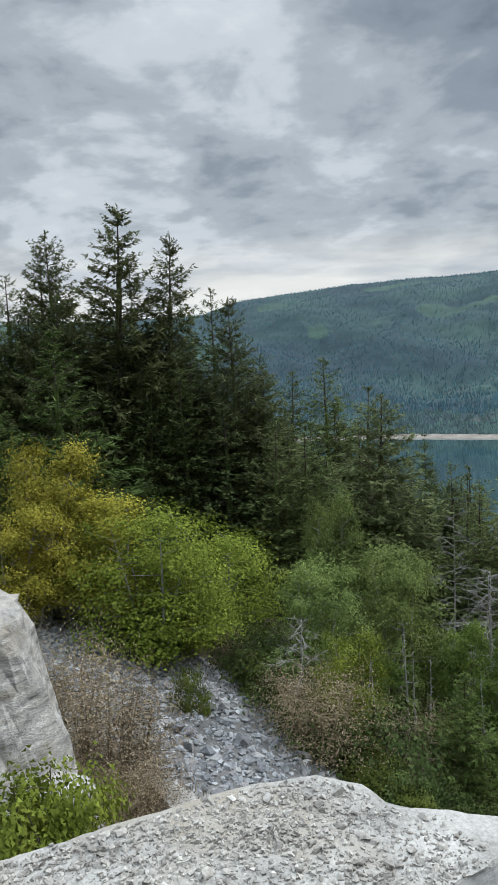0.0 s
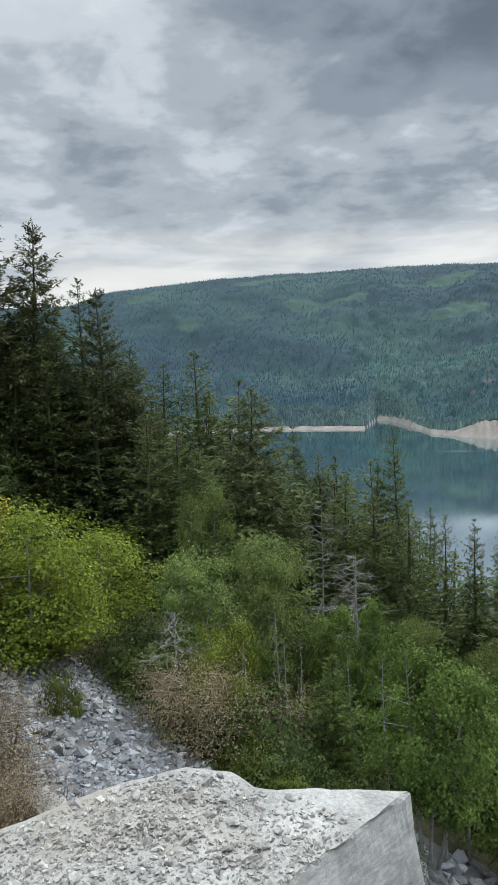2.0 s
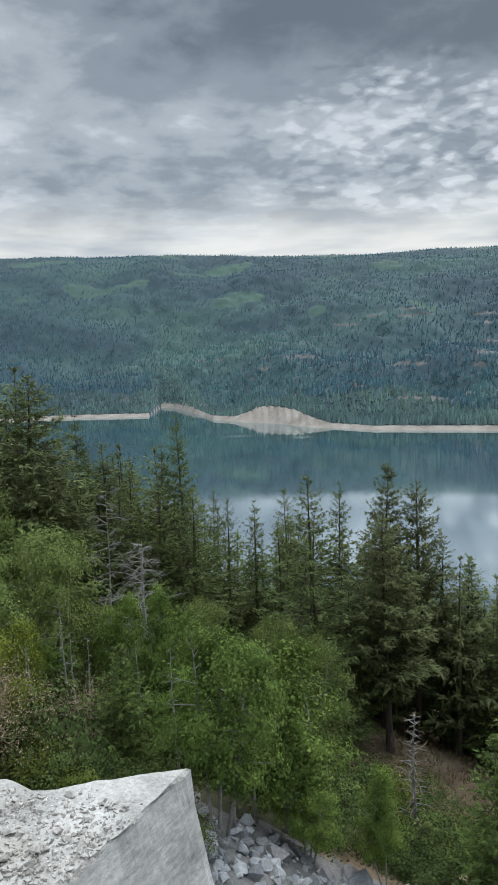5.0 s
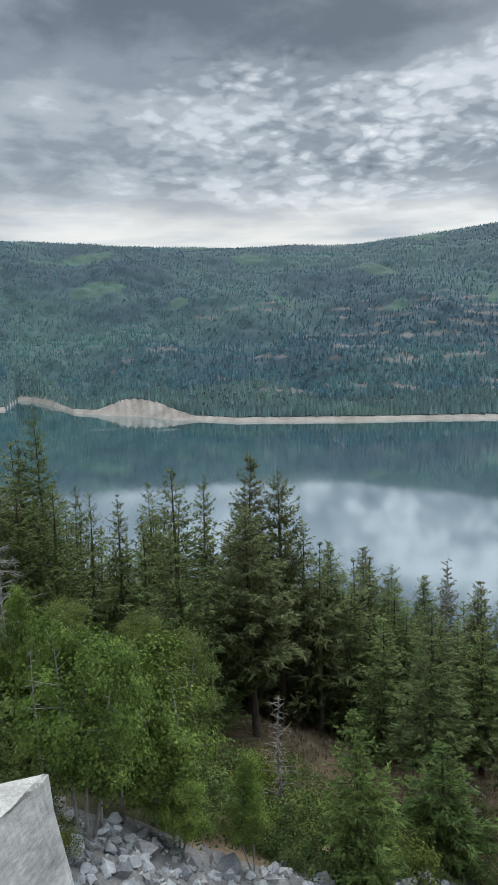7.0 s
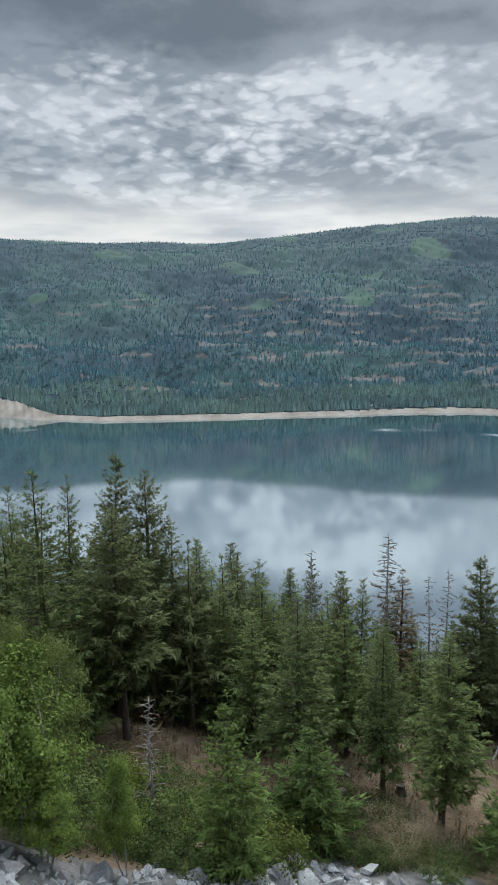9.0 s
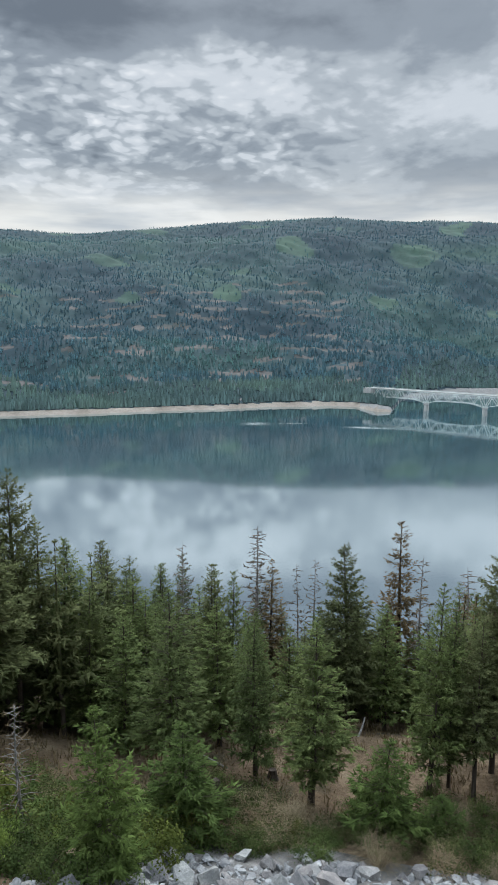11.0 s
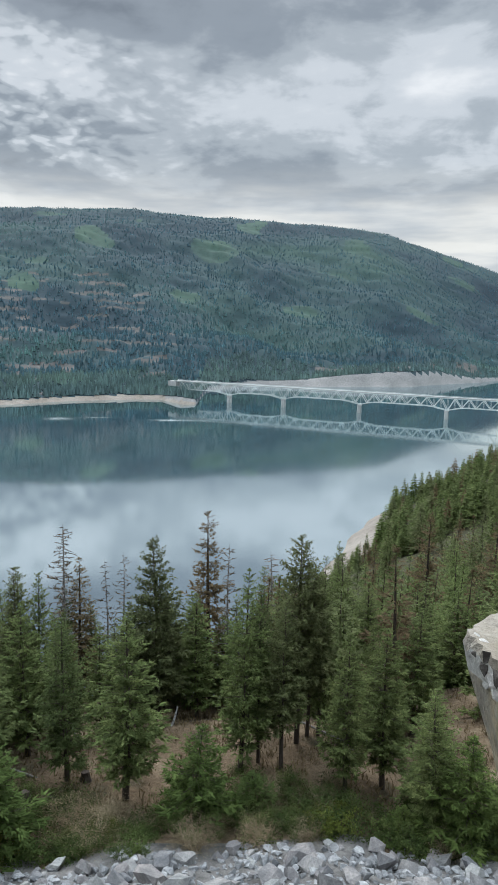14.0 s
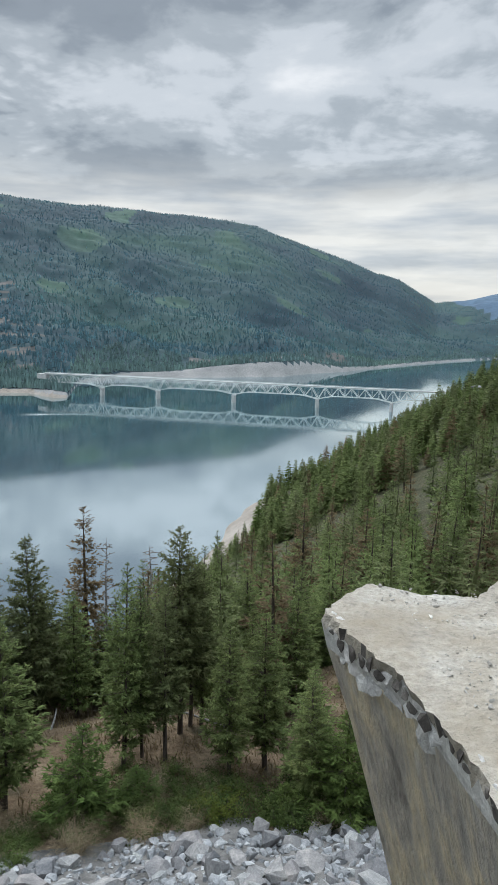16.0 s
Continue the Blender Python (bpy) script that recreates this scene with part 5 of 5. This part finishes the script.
# ---- bridge ----
def bridge():
    p2, p4 = Vector((1145, 222)), Vector((1086, -39))
    along = (p4 - p2).normalized()
    side = Vector((-along.y, along.x))

    def at_bearing(b):
        d = Vector((math.sin(radians(b)), math.cos(radians(b))))
        # p2 + s * along on the ray d
        return (p2.y * d.x - p2.x * d.y) / (along.x * d.y - along.y * d.x)
    piers = [at_bearing(b) for b in (74.6, 79.03, 85.19, 92.02, 97.97)]
    start, end = at_bearing(70.3), at_bearing(106)
    ob = new("truss_bridge")
    tagged(ob, "long pale steel deck truss bridge on concrete lake piers", "bridge")
    deck_z = 33.0

    def spot(s, off=0.0, z=0.0):
        q = p2 + along * s + side * off
        return Vector((q.x, q.y, z))

    cube = Pile()
    cube.add([(x, y, z) for x in (-0.5, 0.5) for y in (-0.5, 0.5) for z in (-0.5, 0.5)], [(0, 1, 3, 2), (4, 6, 7, 5), (0, 4, 5, 1), (2, 3, 7, 6), (0, 2, 6, 4), (1, 5, 7, 3)])
    steel, slab_mesh = cube.mesh("beam", [STEEL]), cube.mesh("deck", [CONCRETE])

    def beam(name, a, b, w, h, me=steel):
        d = b - a
        m = Matrix.Translation((a + b) / 2) @ d.to_track_quat("X", "Z").to_matrix().to_4x4() @ Matrix.Diagonal((d.length, w, h, 1))
        return part(name, me, ob, "", m)

    beam("deck", spot(start, 0, deck_z), spot(end, 0, deck_z), 11, 1.3, slab_mesh)
    for off in (-5.2, 5.2):
        beam("railing", spot(start, off, deck_z + 1.6), spot(end, off, deck_z + 1.6), 0.25, 0.5)

    def depth(s):
        """Truss depth: deeper over the piers."""
        near = min(abs(s - p) for p in piers)
        return 13.0 + 5.5 * max(0.0, 1 - near / 26.0) ** 1.3
    step = 10.3
    stops = [start + 4 + step * k for k in range(int((end - start - 8) / step))]
    for off in (-4.2, 4.2):
        beam("top_chord", spot(stops[0], off, deck_z - 1.3), spot(stops[-1], off, deck_z - 1.3), 0.7, 0.9)
        for k in range(len(stops) - 1):
            a, b = stops[k], stops[k + 1]
            za, zb = deck_z - 1.3, deck_z - 1.3
            la, lb = za - depth(a), zb - depth(b)
            beam("bottom_chord", spot(a, off, la), spot(b, off, lb), 0.8, 1.0)
            if k % 2:
                beam("diagonal", spot(a, off, za), spot(b, off, lb), 0.8, 0.9)
            else:
                beam("diagonal", spot(a, off, la), spot(b, off, zb), 0.8, 0.9)
            beam("upright", spot(a, off, za), spot(a, off, la), 0.35, 0.4)
    for s in piers:
        top = deck_z - 1.3 - depth(s)
        p = Pile()
        c = spot(s)
        for off in (-4.2, 4.2):
            q = spot(s, off)
            p.add(*tube([(q.x, q.y, -6), (q.x, q.y, 3), (q.x, q.y, top - 1.5)], [2.7, 2.5, 2.0], 10))
        n = len(p.v)
        w, l = side * 6.6, along * 2.0
        for z in (top - 2.2, top):
            for i, k in ((-1, -1), (1, -1), (1, 1), (-1, 1)):
                p.v.append((c.x + w.x * i + l.x * k, c.y + w.y * i + l.y * k, z))
        p.f += [tuple(n + i for i in q) for q in ((3, 2, 1, 0), (4, 5, 6, 7), (0, 1, 5, 4), (1, 2, 6, 5), (2, 3, 7, 6), (3, 0, 4, 7))]
        part("pier", p.mesh("pier", [CONCRETE]), ob, "concrete pier of two columns and a cap")
    # abutment on the far bank
    beam("abutment", spot(start - 14, 0, deck_z - 5), spot(start + 3, 0, deck_z - 5), 12, 8.6, slab_mesh)


bridge()


def far_road():
    """The road along the far shore to the bridge, on its embankment, with a pale guard rail."""
    v, f, g = [], [], []
    rows = [(71.2, 1310), (70.4, 1325), (69, 1328), (67, 1312), (65, 1300), (62, 1282), (59, 1250)]
    fine = []
    for (a, r), (b, s) in zip(rows, rows[1:]):
        fine += [(a + (b - a) * k / 12, r + (s - r) * k / 12) for k in range(12)]
    for b, r in fine:
        x, y, _ = at(b, r)
        z = max(float(ground_at(b, r)), float(ground_at(b, r + 6))) + 1.0
        o = Vector((math.sin(radians(b)), math.cos(radians(b))))
        v += [(x - o.x * 9, y - o.y * 9, z - 4), (x - o.x * 5, y - o.y * 5, z), (x + o.x * 5, y + o.y * 5, z), (x + o.x * 9, y + o.y * 9, z - 2)]
        g.append((x - o.x * 5, y - o.y * 5, z))
    for k in range(len(fine) - 1):
        f += [tuple(4 * k + i + q for i, q in ((0, 0), (1, 0), (1, 4), (0, 4))), tuple(4 * k + i for i in (1, 2, 6, 5)), tuple(4 * k + i for i in (2, 3, 7, 6))]
    me = mesh_from("road", v, f, [ASPHALT, SHINGLE], False, [1, 0, 1] * (len(fine) - 1))
    tagged(new("road", me), "grey road on a gravel embankment leading to the bridge", "road", kind="structure")


far_road()


# ---- scree and rubble ----
def spread(count, b0, b1, r0, r1, lo, hi, seed, test=None, power=3.0):
    rng = random.Random(seed)
    places, sizes = [], []
    while len(places) < count:
        b, r = rng.uniform(b0, b1), math.sqrt(rng.uniform(r0 ** 2, r1 ** 2))
        if test and not test(b, r, rng):
            continue
        s = lo + (hi - lo) * rng.random() ** power
        x, y, z = at(b, r)
        places.append((x, y, z + s * rng.uniform(0.0, 0.45)))
        sizes.append(s)
    return places, sizes


def on_scree(b, r, rng):
    edge = float(np.interp(b, [-20, -8, -1, 6, 12], [33, 33, 30, 23.5, 17])) + 0.8 * math.sin(b * 1.3)
    return r < edge + rng.uniform(-1.5, 0.8) and not (b < -9 and r < 19 and rng.random() < 0.8)


scree = tagged(new("scree", heap(*spread(7000, -22, 14, 12.5, 33, 0.05, 0.19, 71, on_scree, 2.0), [RUBBLE], 72, "scree")), "slope of loose angular blue-grey quarry stones", "scree", kind="stuff")
rock_parts(scree, *spread(270, -16, 10, 16, 29, 0.14, 0.4, 73, on_scree, 2.5), ROCK_MESHES, "rock", 74)
rubble = tagged(new("rubble", heap(*spread(4600, 16, 112, 15, 41, 0.12, 0.45, 75, lambda b, r, rng: r < float(np.interp(b, [26, 40, 54], [27.0, 29.0, 38.3])) + 1.2 * math.sin(b * 0.5) + rng.uniform(-1, 1), 2.0), [RUBBLE], 76, "rubble")), "tumbled heap of pale grey quarry blocks below the ledge", "rubble", kind="stuff")
rock_parts(rubble, *spread(290, 28, 106, 25, 39, 0.4, 1.2, 77, lambda b, r, rng: r < float(np.interp(b, [26, 40, 54], [27.0, 29.0, 38.8])), 2.6), ROCK_MESHES, "rock", 78)
ledge_gravel()


# ---- cliffs on the near shore ----
def crag(bearing, r, z, spots, size, label, seed, mat):
    rng = random.Random(seed)
    x, y = r * math.sin(radians(bearing)), r * math.cos(radians(bearing))
    places = [(x + rng.gauss(0, size), y + rng.gauss(0, size), z + rng.uniform(-0.8, 0.5) * size) for _ in range(spots)]
    ob = tagged(new("rock_crag"), label, "cliff")
    rock_parts(ob, places, [size * rng.uniform(0.5, 1.0) for _ in range(spots)], [mesh_from("boulder", v, f, [mat]) for v, f in HULLS[:6]], "boulder", seed)


crag(106.6, 500, EYE_Z - 46, 16, 6.0, "grey rock cliff rising out of the wooded hillside", 92, SHINGLE)


def boulder_grit():
    rng = random.Random(61)
    places, sizes = [], []
    while len(places) < 2600:
        x, y = rng.uniform(1.5, 3.6), rng.uniform(-2.6, -0.4)
        edge = -0.53 - 0.26 * (2.04 - x) if x < 2.04 else -0.53 + 0.27 * (x - 2.04)
        if y > edge - 0.16 or (rng.random() < 0.6 and x > 2.9):
            continue
        s = 0.003 + 0.005 * rng.random() + 0.013 * rng.random() ** 8
        places.append((x, y, stone_top(x, y) + s * 0.3))
        sizes.append(s)
    tagged(new("stone_grit", heap(places, sizes, [GRAVEL], 62, "stone_grit", PEBBLES)), "grey stone grit lying on the boulder top", "gravel", kind="stuff")


boulder_grit()


def edge_chips():
    """Pale facets, and thin dark plates painting the shade of slanting hollows, where pieces broke from the split edge
    of the boulder.
    """
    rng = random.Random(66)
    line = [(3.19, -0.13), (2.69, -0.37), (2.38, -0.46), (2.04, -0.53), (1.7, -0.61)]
    # Raised pieces in a dark colour stand for the shaded hollows.
    dark = [mesh_from("hollow", v, f, [BROKEN_SHADED]) for v, f in HULLS[:5]]
    pale = [mesh_from("facet", v, f, [FACET_STONE]) for v, f in HULLS[5:11]]
    runs = [math.dist(a, b) for a, b in zip(line, line[1:])]
    total, s = sum(runs), 0.03
    while s < total - 0.05:
        k, u = 0, s
        while u > runs[k]:
            u -= runs[k]
            k += 1
        (ax, ay), (bx, by) = line[k], line[k + 1]
        u /= runs[k]
        x, y = ax + (bx - ax) * u, ay + (by - ay) * u
        turn = math.degrees(math.atan2(by - ay, bx - ax))
        big = rng.uniform(0.6, 1.0) * (1.25 if s < 0.8 else 0.8)
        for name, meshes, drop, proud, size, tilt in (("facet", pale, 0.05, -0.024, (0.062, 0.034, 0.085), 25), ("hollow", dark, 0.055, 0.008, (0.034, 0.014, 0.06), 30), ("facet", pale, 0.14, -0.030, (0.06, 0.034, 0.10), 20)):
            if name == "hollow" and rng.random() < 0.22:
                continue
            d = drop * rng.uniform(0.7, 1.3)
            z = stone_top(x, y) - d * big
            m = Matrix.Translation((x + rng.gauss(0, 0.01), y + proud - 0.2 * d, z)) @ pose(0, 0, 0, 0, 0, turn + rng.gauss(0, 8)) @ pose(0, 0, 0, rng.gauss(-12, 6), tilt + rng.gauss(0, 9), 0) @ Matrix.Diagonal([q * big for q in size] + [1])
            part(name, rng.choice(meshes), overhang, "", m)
        s += rng.uniform(0.045, 0.075) * (1.2 if s < 0.8 else 0.9)


edge_chips()
